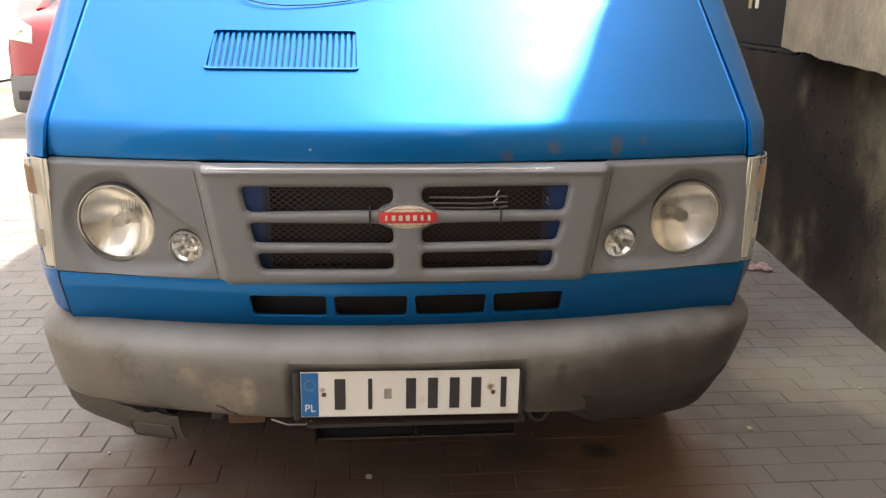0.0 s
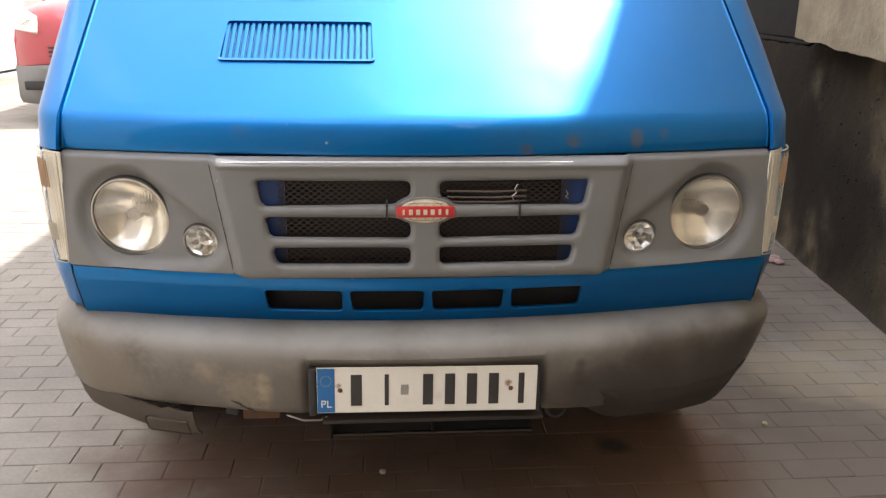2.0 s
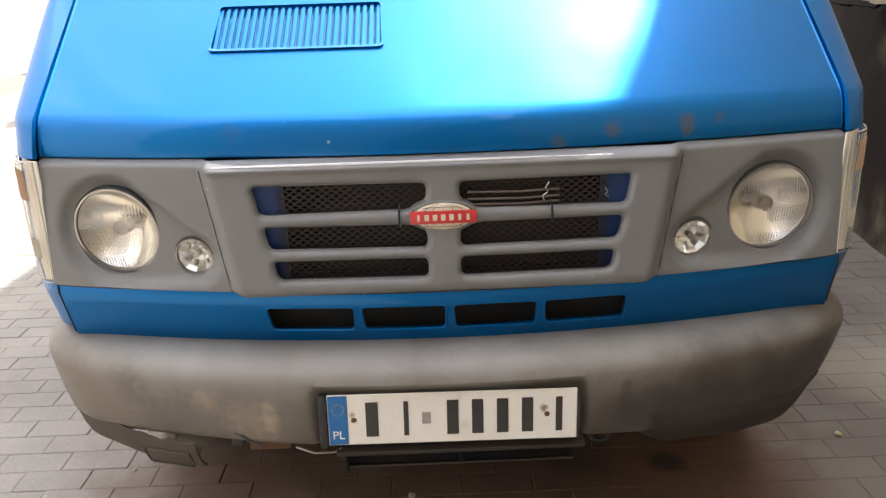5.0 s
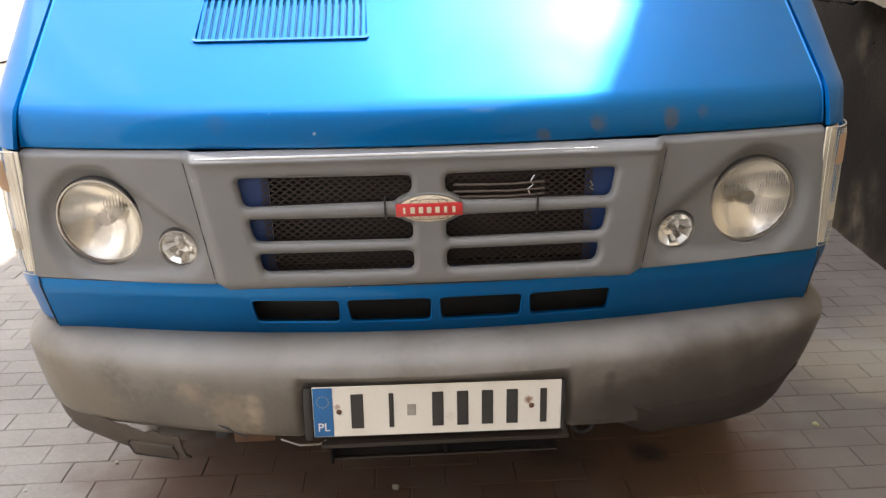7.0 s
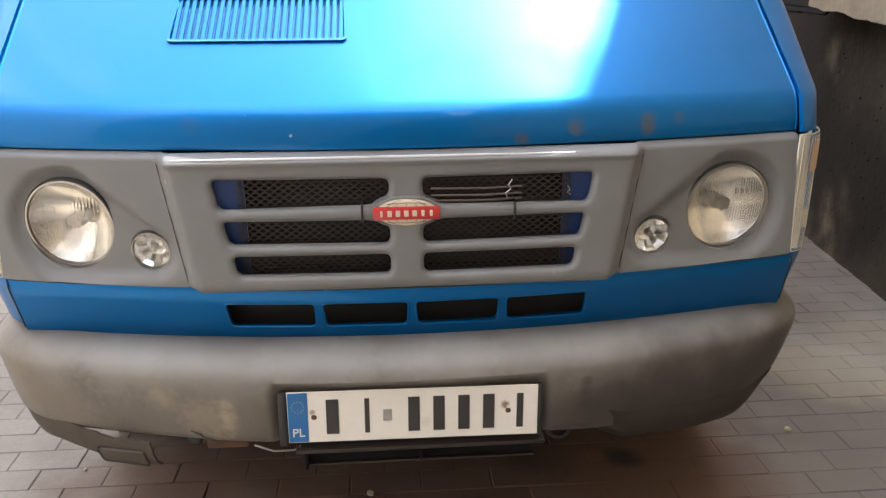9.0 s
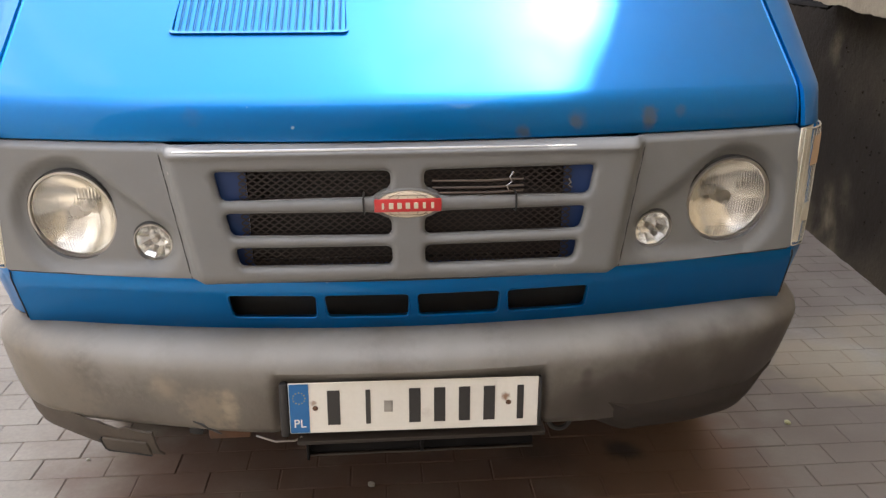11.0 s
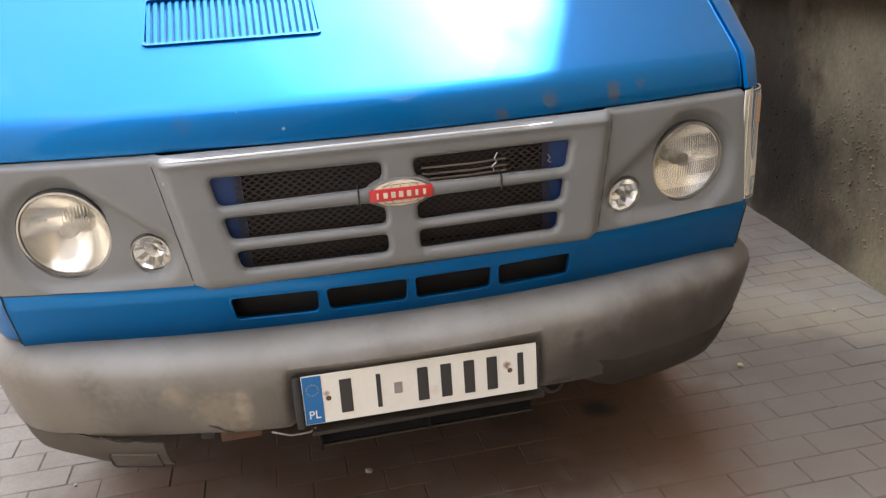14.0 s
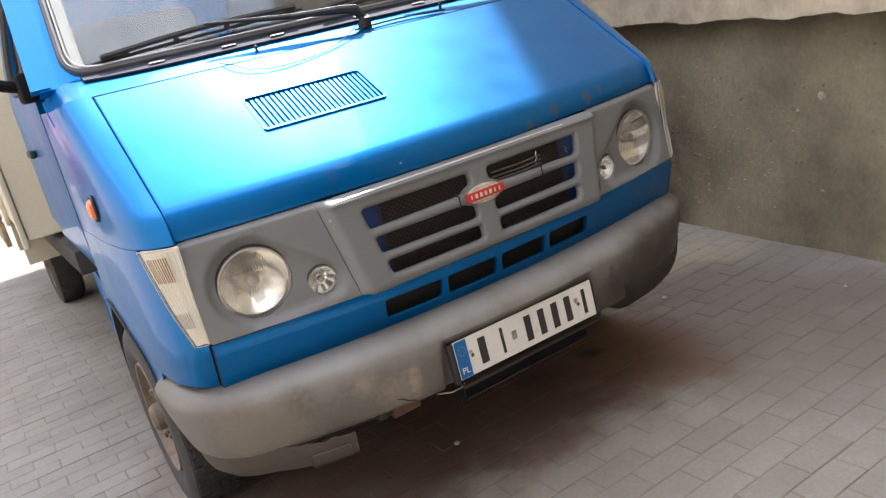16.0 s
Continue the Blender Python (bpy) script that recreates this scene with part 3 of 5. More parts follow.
def hood_point(x, v, d=0.0):
    """A point of the bonnet: v metres up from its front lip, d below its skin."""
    lip, crease = Vector((x, bow(x) + 0.024, 1.047)), Vector((x, bow(x) + 0.043, 1.120))
    rear = Vector((x, hood_rear(x), 1.428))
    a, b = (crease - lip).length, (rear - crease).length
    r = 0.03
    v = v * (a + b) / 0.645
    if v < a - r:
        p = lip.lerp(crease, v / a)
    elif v > a + r:
        p = crease.lerp(rear, (v - a) / b)
    else:
        t = (v - a + r) / (2 * r)
        s, e = lip.lerp(crease, (a - r) / a), crease.lerp(rear, r / b)
        p = s * (1 - t) ** 2 + crease * 2 * t * (1 - t) + e * t * t
    if v < 0.012:
        p.y += 0.006 * (1 - v / 0.012) ** 2
    n = Vector((0, -0.53, 0.85)) if v > a else Vector((0, -0.9, 0.4))
    return p - n * d


CORNER = spline([(0.845, 0.109), (0.870, 0.124), (0.898, 0.155), (0.918, 0.205), (0.936, 0.285), (0.946, 0.40), (0.951, 0.55), (0.952, 0.90)], 6)


def corner_s(y):
    s = 0.0
    for (x1, y1), (x2, y2) in zip(CORNER, CORNER[1:]):
        d = math.hypot(x2 - x1, y2 - y1)
        if y2 >= y:
            return s + d * (y - y1) / (y2 - y1)
        s += d
    return s


WHEEL_Y, WHEEL_Z, ARCH_R = 0.91, 0.338, 0.465
van = thing("van", "worn blue light van with grey plastic front, parked on pavers", "van")


def both(name, geo, material, parent, label=""):
    """A part and its mirror image."""
    return part(name, geo, material, parent, label), part(name, mirrored(geo), material, parent, label)


# bonnet with its air vent
VENT = (-0.489, -0.117, 0.304, 0.460)
_hv = fillet([(VENT[0], VENT[2]), (VENT[1], VENT[2]), (VENT[1] - 0.004, VENT[3]), (VENT[0] + 0.004, VENT[3])], 0.012)
hood = part("bonnet", panel([(-0.840, 0.0), (0.840, 0.0), (0.838, 0.645), (-0.838, 0.645)], [_hv], 0.03, hood_point, 0.012,
                            extra=(0.052, 0.059, 0.066, 0.073, 0.080, 0.087, 0.094, 0.101)), M_BLUE, van, "blue metallic bonnet, sun-bleached, chipped and rust-spotted")
part("vent_tray", panel(_hv, [], 0.05, lambda x, v, d: hood_point(x, v, 0.0105 + d), 0.004), M_VENTWELL, hood)
for k in range(24):
    x = VENT[0] + (k + 0.5) * (VENT[1] - VENT[0]) / 24
    part("vent_slat", panel([(x - 0.0041, VENT[2] + 0.004), (x + 0.0041, VENT[2] + 0.004), (x + 0.0041, VENT[3] - 0.004), (x - 0.0041, VENT[3] - 0.004)], [], 0.2,
                            lambda a, v, d: hood_point(a, v, 0.003 + d), 0.007), M_BLUE, hood)
_lipring = fillet([(VENT[0] - 0.005, VENT[2] - 0.010), (VENT[1] + 0.005, VENT[2] - 0.010), (VENT[1] + 0.001, VENT[3] + 0.003), (VENT[0] - 0.001, VENT[3] + 0.003)], 0.014)
part("vent_frame", panel(_lipring, [_hv], 0.03, lambda x, v, d: hood_point(x, v, d - 0.0018 - 0.003 * smooth(0.31, 0.295, v)), 0.003), M_BLUE, hood)

# dark tubes stand in for the shade in the bonnet's gaps
part("bonnet_gutter", tube([hood_point(x, 0.654, 0.007) for x in steps(-0.85, 0.85, 20)], 0.0055, 6), M_GAP, van, "dark strip drawn as the shade in the bonnet's rear gap")
for side in (1, -1):
    part("bonnet_gutter", tube([hood_point(side * 0.8425, v, 0.012) for v in steps(0.0, 0.645, 26)], 0.0065, 6), M_GAP, van)
    part("bonnet_edge", tube([hood_point(side * 0.8365, v, 0.0034) for v in steps(0.004, 0.642, 26)], 0.0046, 8), M_BLUE, hood)

# wings: upper corner and slope, and the side with the wheel arch
_top = [(1.046, 0.0, 1.0), (1.055, 0.002, 1.0), (1.085, 0.012, 0.97), (1.110, 0.022, 0.9), (1.122, 0.030, 0.86), (1.134, 0.045, 0.82)]
_top += [(1.134 + (1.434 - 1.134) * k / 10, 0.045 + (0.442 - 0.045) * k / 10, 0.82 - 0.42 * k / 10) for k in range(1, 11)]


def wing_upper(u, v):
    z, back, tight = _top[int(v)]
    x, y = along(CORNER, corner_s(0.86) * u)
    depth = (y - 0.111)
    if y < 0.42:
        depth *= tight + (1 - tight) * smooth(0.2, 0.42, y)
    y2 = 0.118 + back + depth * (1 - back / 0.90)
    return x, min(y2, 0.872), z - 0.035 * smooth(0.90, 0.952, x) * smooth(1.2, 1.434, z) * 0.5


_wu = shell(wing_upper, [0, .03, .06, .09, .12, .15, .18, .22, .26, .30, .36, .43, .52, .64, .8, 1.0], range(len(_top)), 0.01)
_s0, _s1, _sl, _se = 0.0, corner_s(0.128), corner_s(0.207), corner_s(0.872)
_arch = []
for k in range(25):
    a = math.pi - math.pi * k / 24
    y, z = WHEEL_Y + ARCH_R * math.cos(a), WHEEL_Z + ARCH_R * math.sin(a)
    if z > 0.50 and y < 0.872:
        _arch.append((corner_s(y), z))
_side = [(_s0, 0.640), (corner_s(0.18), 0.652), (corner_s(0.40), 0.656)] + _arch + [(_se, _arch[-1][1]), (_se, 1.045), (_sl, 1.045), (_s1, 0.776), (_s0, 0.776)]


def wing_side(s, z, d):
    x, y = along(CORNER, s)
    x2, y2 = along(CORNER, s + 0.01)
    n = Vector((y2 - y, x - x2)).normalized()
    inset = 0.012 * smooth(0.776, 0.64, z)
    y += 0.36 * max(0.765 - z, 0.0) * (1 - smooth(0.0, 0.22, s))
    return x - n.x * (d + inset), y - n.y * (d + inset), z


wings = both("wing", joined(_wu, panel(_side, [], 0.03, wing_side, 0.01)), M_BLUE, van, "blue front wing with wheel arch")
_rim = [wing_side(corner_s(max(WHEEL_Y + ARCH_R * math.cos(a), 0.2)) if WHEEL_Y + ARCH_R * math.cos(a) < 0.872 else _se, WHEEL_Z + ARCH_R * math.sin(a), -0.004)
        for a in steps(math.pi * 0.86, math.pi * 0.52, 14)]
for side in (1, -1):
    part("arch_lip", tube([(side * x, y, z) for x, y, z in _rim], 0.004, 6), M_SOIL, wings[0] if side > 0 else wings[1])
    # inner wheel housing
    part("wheel_housing", [mirrored, lambda g: g][side > 0](shell(lambda a, x: (x, WHEEL_Y + 0.47 * math.cos(a), WHEEL_Z + 0.47 * math.sin(a)), steps(0.0, math.pi, 16), [0.60, 0.92], 0.006)), M_SOIL, van)
    marker = part("side_indicator", lathe([(0.0, 0.016), (0.012, 0.015), (0.021, 0.010), (0.024, 0.0), (0.0, -0.004)], 20,
                  Matrix.Translation((side * 0.951, 0.455, 1.145)) @ Matrix.Rotation(side * math.pi / 2, 4, "Y") @ Matrix.Diagonal((1.25, 0.95, 1, 1))), M_ORANGE, van, "small orange side repeater lamp")
    part("lamp_bezel", lathe([(0.024, -0.002), (0.029, 0.003), (0.031, -0.002)], 20,
         Matrix.Translation((side * 0.951, 0.455, 1.145)) @ Matrix.Rotation(side * math.pi / 2, 4, "Y") @ Matrix.Diagonal((1.25, 0.95, 1, 1))), M_BLACK, marker)

# grey front with the grille slots and the holes for the lamps
def slot_pair(poly):
    return [fillet(poly, 0.014), fillet([(-x, z) for x, z in reversed(poly)], 0.014)]


def grown(poly, d):
    """A closed line set d metres outside another."""
    out, n = [], len(poly)
    turn = sum(poly[i - 1][0] * poly[i][1] - poly[i][0] * poly[i - 1][1] for i in range(n))
    for i in range(n):
        t = Vector(poly[(i + 1) % n]) - Vector(poly[i - 1])
        q = Vector((t.y, -t.x)).normalized() * (d if turn > 0 else -d)
        out.append((poly[i][0] + q.x, poly[i][1] + q.y))
    return out


def gap_to(poly, x, z):
    """The distance from a point to a closed line."""
    best, p = 1.0, Vector((x, z))
    for i in range(len(poly)):
        a, b = Vector(poly[i - 1]), Vector(poly[i])
        ab = b - a
        t = min(max((p - a).dot(ab) / max(ab.length_squared, 1e-12), 0.0), 1.0)
        best = min(best, (p - a - ab * t).length)
    return best


SLOTS = slot_pair([(-0.383, 0.993), (-0.033, 0.990), (-0.033, 0.955), (-0.068, 0.935), (-0.371, 0.932)])
SLOTS += slot_pair([(-0.366, 0.910), (-0.070, 0.907), (-0.033, 0.895), (-0.033, 0.857), (-0.355, 0.861)])
SLOTS += slot_pair([(-0.350, 0.839), (-0.033, 0.837), (-0.033, 0.795), (-0.342, 0.798)])
LAMPS = [circle(s * c[0], c[1], r, 36) for s in (1, -1) for c, r in ((HEAD, HEAD_R), (FOG, FOG_R))]
_outline = fillet([(-0.841, 1.043), (-0.841, 0.776), (-0.425, 0.772), (-0.415, 0.765), (0.415, 0.765), (0.425, 0.772), (0.841, 0.776), (0.841, 1.043)], 0.006, 2)
_bevels = [grown(q, d) for q in SLOTS for d in (0.0035, 0.0075)]


def grille_y(x, z):
    """The grey front with the slots' edges rolled inwards."""
    y = face_y(x, z)
    if abs(x) < 0.40 and 0.785 < z < 1.01:
        e = min(gap_to(q, x, z) for q in SLOTS)
        y += 0.0075 * (1 - smooth(0.0, 0.0085, e)) ** 1.5
    return y


front_panel = part("front_panel", panel(_outline, SLOTS + LAMPS, 0.0095, lambda x, z, d: (x, grille_y(x, z) + d, z), 0.014, rings=_bevels, extra=(1.006, 1.0105, 1.015, 1.0195, 1.024, 1.0285, 1.033, 1.038)), M_GREY, van, "grey moulded plastic grille and lamp surround", 58)
for s in SLOTS:
    part("slot_rim", tube([(x, face_y(x, z) + 0.0115, z) for x, z in grown(s, 0.003)], 0.004, 6, True), M_GREY, front_panel)

# dark lines drawn for the shade in the panel's grooves
for side in (1, -1):
    part("panel_groove", tube([(side * (0.425 + 0.05 * (z - 0.766) / 0.27 + 0.016), face_y(0.425 + 0.05 * (z - 0.766) / 0.27 + 0.016, z) - 0.0002, z) for z in steps(0.772, 1.034, 18)], 0.0013, 6), M_BLACK, front_panel)

# a pale tube stands in for the bright highlight along the edge
part("worn_edge", tube([(x, face_y(x, 1.0335) + 0.0004, 1.0335) for x in steps(-0.455, 0.34, 40)], [0.0012 + 0.0018 * smooth(0, 6, k) * smooth(40, 26, k) for k in range(41)], 8), M_GLINT, front_panel, "pale strip painted as the highlight on the grille's upper edge")

# behind the grille: painted crossmember, mesh and radiator
_behind = fillet([(-0.32, 1.01), (-0.32, 0.79), (0.32, 0.79), (0.32, 1.01)], 0.01)
part("inner_panel", panel([(-0.42, 1.03), (-0.42, 0.775), (0.42, 0.775), (0.42, 1.03)], [_behind], 0.06, lambda x, z, d: (x, 0.034 + d, z), 0.004), M_BLUEDULL, van)
part("radiator", box(0, 0.125, 0.90, 0.80, 0.03, 0.30, 0.004), M_CORE, van)


def ribbon(pts, w, y):
    """A thin strip through points of the front plane."""
    vs, fs = [], []
    for i, (x, z) in enumerate(pts):
        vs += [Vector((x, y, z - w)), Vector((x, y, z + w)), Vector((x, y + 0.003, z))]
        if i:
            a = 3 * (i - 1)
            fs += [[a, a + 3, a + 4, a + 1], [a + 1, a + 4, a + 5, a + 2], [a + 2, a + 5, a + 3, a]]
    return vs, fs


_strips = []
for r in range(33):
    z0 = 0.793 + r * 0.0068
    _strips.append(ribbon([(-0.335 + 0.67 * k / 72, z0 + (0.0034 if (k + r) % 2 else -0.0034) * 0.8) for k in range(73)], 0.0017, 0.028))
part("grille_mesh", joined(*_strips), M_MESH, van, "dark expanded metal mesh", 60)
for z in (0.966, 0.952, 0.941):
    part("broken_rail", tube([(0.05, 0.020, z), (0.16, 0.018, z - 0.001), (0.235, 0.022, z + 0.001)], 0.0026, 6), M_RAIL, van)
for x in (-0.089, 0.217):
    loop = [(x + 0.001, face_y(x, 0.922) - 0.004 + 0.03 * smooth(0.9, 1.0, abs(a)), 0.922 + 0.021 * a) for a in steps(-1.0, 1.0, 8)]
    part("cable_tie", tube(loop, 0.0022, 6), M_BLACK, front_panel, "black cable tie round the grille bar")
part("frayed_wire", tube([(0.212, 0.006, 0.985), (0.204, 0.001, 0.975), (0.209, 0.003, 0.966), (0.198, 0.001, 0.958), (0.202, 0.0, 0.949)], 0.0015, 5), M_STEEL, van)
part("frayed_wire", tube([(0.326, 0.012, 0.968), (0.330, 0.008, 0.960), (0.324, 0.008, 0.955), (0.332, 0.008, 0.95)], 0.0012, 5), M_STEEL, van)

# round badge
BZ, BY = 0.923, 0.008
badge = part("badge", joined(moved(lathe([(0.0, 0.010), (0.8, 0.009), (0.96, 0.006), (1.0, 0.0), (1.0, -0.012)], 40),
             Matrix.Translation((0, BY, BZ)) @ Matrix.Rotation(math.pi / 2, 4, "X") @ Matrix.Diagonal((0.063, 0.0285, 1, 1)))), M_CREAMBADGE, van, "oval cream and red maker's badge")
part("badge_base", moved(lathe([(1.0, 0.004), (1.10, 0.002), (1.16, -0.02)], 40), Matrix.Translation((0, BY, BZ)) @ Matrix.Rotation(math.pi / 2, 4, "X") @ Matrix.Diagonal((0.064, 0.03, 1, 1))), M_GREY, badge)
band = part("red_band", box(0, BY - 0.010, BZ, 0.134, 0.006, 0.0265, 0.002), M_RED, badge, "red enamel band across the badge")
for k in range(7):
    part("pale_bar", box(-0.050 + 0.0165 * k, BY - 0.0135, BZ, (0.0045, 0.009, 0.009, 0.009, 0.009, 0.006, 0.006)[k], 0.0015, 0.0125, 0.0005, 1), M_CREAMBADGE, band, "pale bar in place of lettering")
for up in (1, -1):
    for g in (-0.75, -0.4, 0.0, 0.4, 0.75):
        part("globe_line", tube([(g * 0.060 * math.cos(a), BY - 0.0102 + 0.004 * abs(math.sin(a)) ** 3, BZ + up * 0.0262 * math.sin(a)) for a in steps(0.52, 1.42, 5)], 0.0006, 4), M_RIM, badge)
    part("globe_line", tube([(0.040 * a, BY - 0.0092, BZ + up * (0.0205 - 0.002 * a * a)) for a in steps(-1, 1, 6)], 0.0006, 4), M_RIM, badge)

# lamps
def lamp(side, centre, r, name, lens_mat, label, deep):
    cx, cz = side * centre[0], centre[1]
    y = face_y(cx, cz)
    slope = side * 2 * 0.153 * centre[0] * 0.8
    m = Matrix.Translation((cx, y + 0.004, cz)) @ Matrix.Rotation(math.atan(slope), 4, "Z") @ Matrix.Rotation(math.pi / 2 + 0.08, 4, "X")
    body = part(name, lathe([(r * 1.01, -0.03), (r * 1.015, -0.002), (r * 1.0, 0.004), (r * 0.955, 0.004), (r * 0.94, -0.004), (r * 0.94, -0.03)], 48, m), M_RING, van, label)
    fog = name == "small_lamp"
    part("reflector", lathe([(r * 0.95, -0.006)] + [(r * 0.95 * q, -0.008 - deep * (1 - q * q)) for q in ((0.55, 0.02) if fog else (0.9, 0.75, 0.6, 0.45, 0.3, 0.15, 0.02))], 11 if fog else 40, m), M_CHROME if fog else M_BOWL, body, "silvered reflector bowl", 12.0 if fog else 38.0)
    part("lens", lathe([(r * 0.95, -0.001)] + [(r * 0.95 * q, -0.001 + 0.16 * r * (1 - q * q)) for q in (0.9, 0.75, 0.55, 0.35, 0.15, 0.004)]
                       + [(r * 0.95 * q, -0.005 + 0.16 * r * (1 - q * q)) for q in (0.004, 0.15, 0.35, 0.55, 0.75, 0.9, 0.95)], 40, m), lens_mat, body, "fluted round glass lens").visible_shadow = False
    part("bulb_shield", lathe([(0.0, -deep * 0.25), (r * 0.17, -deep * 0.3), (r * 0.19, -deep * 0.8), (r * 0.1, -deep * 0.98)], 20, m), M_RING, body)
    part("gasket", lathe([(r * 1.015, -0.008), (r * 1.03, 0.001), (r * (1.12 if fog else 1.035), -0.002 if fog else 0.0), (r * (1.16 if fog else 1.05), -0.010)], 48, m), M_RUBBER, body)
    if name == "headlight":
        # moulded prism ribs behind the lens
        for k in range(9):
            for xo, zo, h in ((-0.52, 0.28, 0.13), (0.34, 0.26, 0.15)):
                part("prism_rib", box((xo + k * 0.045 - 0.1) * r, 0, 0, 0.0018, 0.003, h * r * 2, 0.0005, 1), M_FOGL, body).data.transform(
                    m @ Matrix.Translation((0, zo * r, 0.003)) @ Matrix.Rotation(-math.pi / 2, 4, "X"))
    return body


for side in (1, -1):
    lamp(side, HEAD, HEAD_R, "headlight", M_LENS, "round headlight with fluted glass and worn ring", 0.055)
    lamp(side, FOG, FOG_R, "small_lamp", M_FOGL, "small round clear auxiliary lamp", 0.03)


def corner_edge(z):
    return _s1 + (_sl - _s1) * (z - 0.776) / (1.045 - 0.776)


def corner_skin(u, z, out):
    s = -0.003 + (corner_edge(z) + 0.001) * u
    x, y = along(CORNER, max(s, 0.0))
    x2, y2 = along(CORNER, max(s, 0.0) + 0.01)
    n = Vector((y2 - y, x - x2)).normalized()
    if s < 0:
        x += s
    return Vector((x + n.x * out, y + n.y * out - 0.02 * smooth(0.9, 0.776, z) * 0.4, z))


_cl = shell(lambda u, z: corner_skin(u, z, 0.005), steps(0, 1, 8), steps(0.779, 1.041, 10), 0.004)
corners = both("corner_lamp", _cl, M_CORNER, van, "yellowed clear corner lamp")
_back = shell(lambda u, z: corner_skin(u, z, -0.006 - 0.006 * math.sin(math.pi * u)), steps(0, 1, 8), steps(0.779, 1.041, 10), 0.003)
_rimq = [(0, z) for z in steps(0.779, 1.041, 10)] + [(u, 1.041) for u in steps(0.1, 1, 8)] + [(1, z) for z in steps(1.03, 0.779, 10)] + [(u, 0.779) for u in steps(0.9, 0.1, 8)]
for side in (1, -1):
    who = corners[0] if side > 0 else corners[1]
    who.visible_shadow = False
    part("lamp_backing", _back if side > 0 else mirrored(_back), M_BACKING, who, "aged silvered backing")
    g = tube([corner_skin(u, z, 0.0035) for u, z in _rimq], 0.0014, 6, True)
    part("lamp_edge", g if side > 0 else mirrored(g), M_CORNEREDGE, who)
    for k in range(8):
        g = tube([corner_skin(0.09 + 0.116 * k, z, 0.0052) for z in steps(0.785, 1.035, 8)], 0.0005, 4)
        part("lens_flute", g if side > 0 else mirrored(g), M_CORNEREDGE, who)
    for k in range(9):
        u = 0.28 + 0.058 * k
        g = tube([corner_skin(u, z, 0.006) for z in steps(0.957, 1.022, 4)], 0.0016, 5)
        part("lamp_rib", g if side > 0 else mirrored(g), M_AMBER, who, "amber-tinted lens ribs")
    for k in range(7):
        u = 0.34 + 0.075 * k
        g = tube([corner_skin(u, z, 0.006) for z in steps(0.832, 0.872, 3)], 0.0014, 5)
        part("lamp_rib", g if side > 0 else mirrored(g), M_PALERIB, who)

# blue apron with four intake slots
def apron_y(x, z):
    return bow(x) - 0.008 + 0.36 * (0.765 - z) + 0.01 * smooth(0.760, 0.768, z)


APRON_SLOTS = [fillet([(a, 0.731), (b, 0.731), (b - 0.002, 0.669), (a + 0.006, 0.669)], 0.013) for a, b in ((-0.380, -0.192), (-0.180, 0.001), (0.013, 0.192), (0.204, 0.384))]
apron = part("apron", panel([(-0.839, 0.770), (-0.835, 0.618), (0.858, 0.618), (0.852, 0.770)], APRON_SLOTS, 0.025, lambda x, z, d: (x, apron_y(x, z) + d, z), 0.018), M_BLUE, van, "blue lower front apron with four slots")
for s in APRON_SLOTS:
    part("slot_rim", tube([(x, apron_y(x, z) + 0.002, z) for x, z in s], 0.003, 6, True), M_BLUE, apron)
for a, b in ((-0.838, -0.43), (-0.415, 0.415), (0.43, 0.838)):
    part("shut_line", tube([(x, bow(x) - 0.001, 0.7715 if abs(a + b) > 0.5 else 0.764) for x in steps(a, b, 16)], 0.0028, 6), M_BLACK, apron)
for side in (1, -1):
    part("shut_line", tube([(q, apron_y(q, z) - 0.0005, z) for z in steps(0.765, 0.645, 10) for q in ((0.854 + 0.04 * (0.765 - z)) if side > 0 else (-0.8405 + 0.03 * (0.765 - z)),)], 0.0016, 6), M_BLACK, apron)
part("apron_backing", box(0, 0.10, 0.71, 1.0, 0.02, 0.14, 0.003), M_CORE, van)

# bumper
BPLAN = spline([(0.0, -0.078), (0.2, -0.071), (0.4, -0.051), (0.58, -0.014), (0.72, 0.028), (0.82, 0.074), (0.895, 0.135), (0.938, 0.215), (0.957, 0.31), (0.964, 0.47)], 6)
BLEN = sum(math.hypot(b[0] - a[0], b[1] - a[1]) for a, b in zip(BPLAN, BPLAN[1:]))
BPROF = [(0.125, 0.641), (0.080, 0.643), (0.050, 0.638), (0.028, 0.628), (0.012, 0.615), (0.003, 0.603), (0.0, 0.590), (0.003, 0.570), (0.010, 0.530), (0.018, 0.489), (0.028, 0.447), (0.041, 0.427), (0.065, 0.422)]


def bump_at(s, d, z):
    side = 1 if s >= 0 else -1
    end = BLEN - 0.02 - 0.17 * smooth(0.62, 0.40, z)
    s = min(abs(s), end)
    x, y = along(BPLAN, s)
    x2, y2 = along(BPLAN, s + 0.01)
    n = Vector((y2 - y, x - x2)).normalized()
    # the hollow for the number plate, and a few soft dents
    d += 0.021 * smooth(0.296, 0.276, x) * smooth(0.586, 0.566, z)
    d += 0.004 * math.sin(side * x * 9.0 + 1.0) * smooth(0.66, 0.5, z) * smooth(0.25, 0.4, x)
    return Vector((side * (x - n.x * d), y - n.y * d, z))


_us = sorted(set([round(u, 4) for u in steps(-BLEN + 0.02, BLEN - 0.02, 84)] + [-0.291, -0.284, -0.277, 0.277, 0.284, 0.291]))


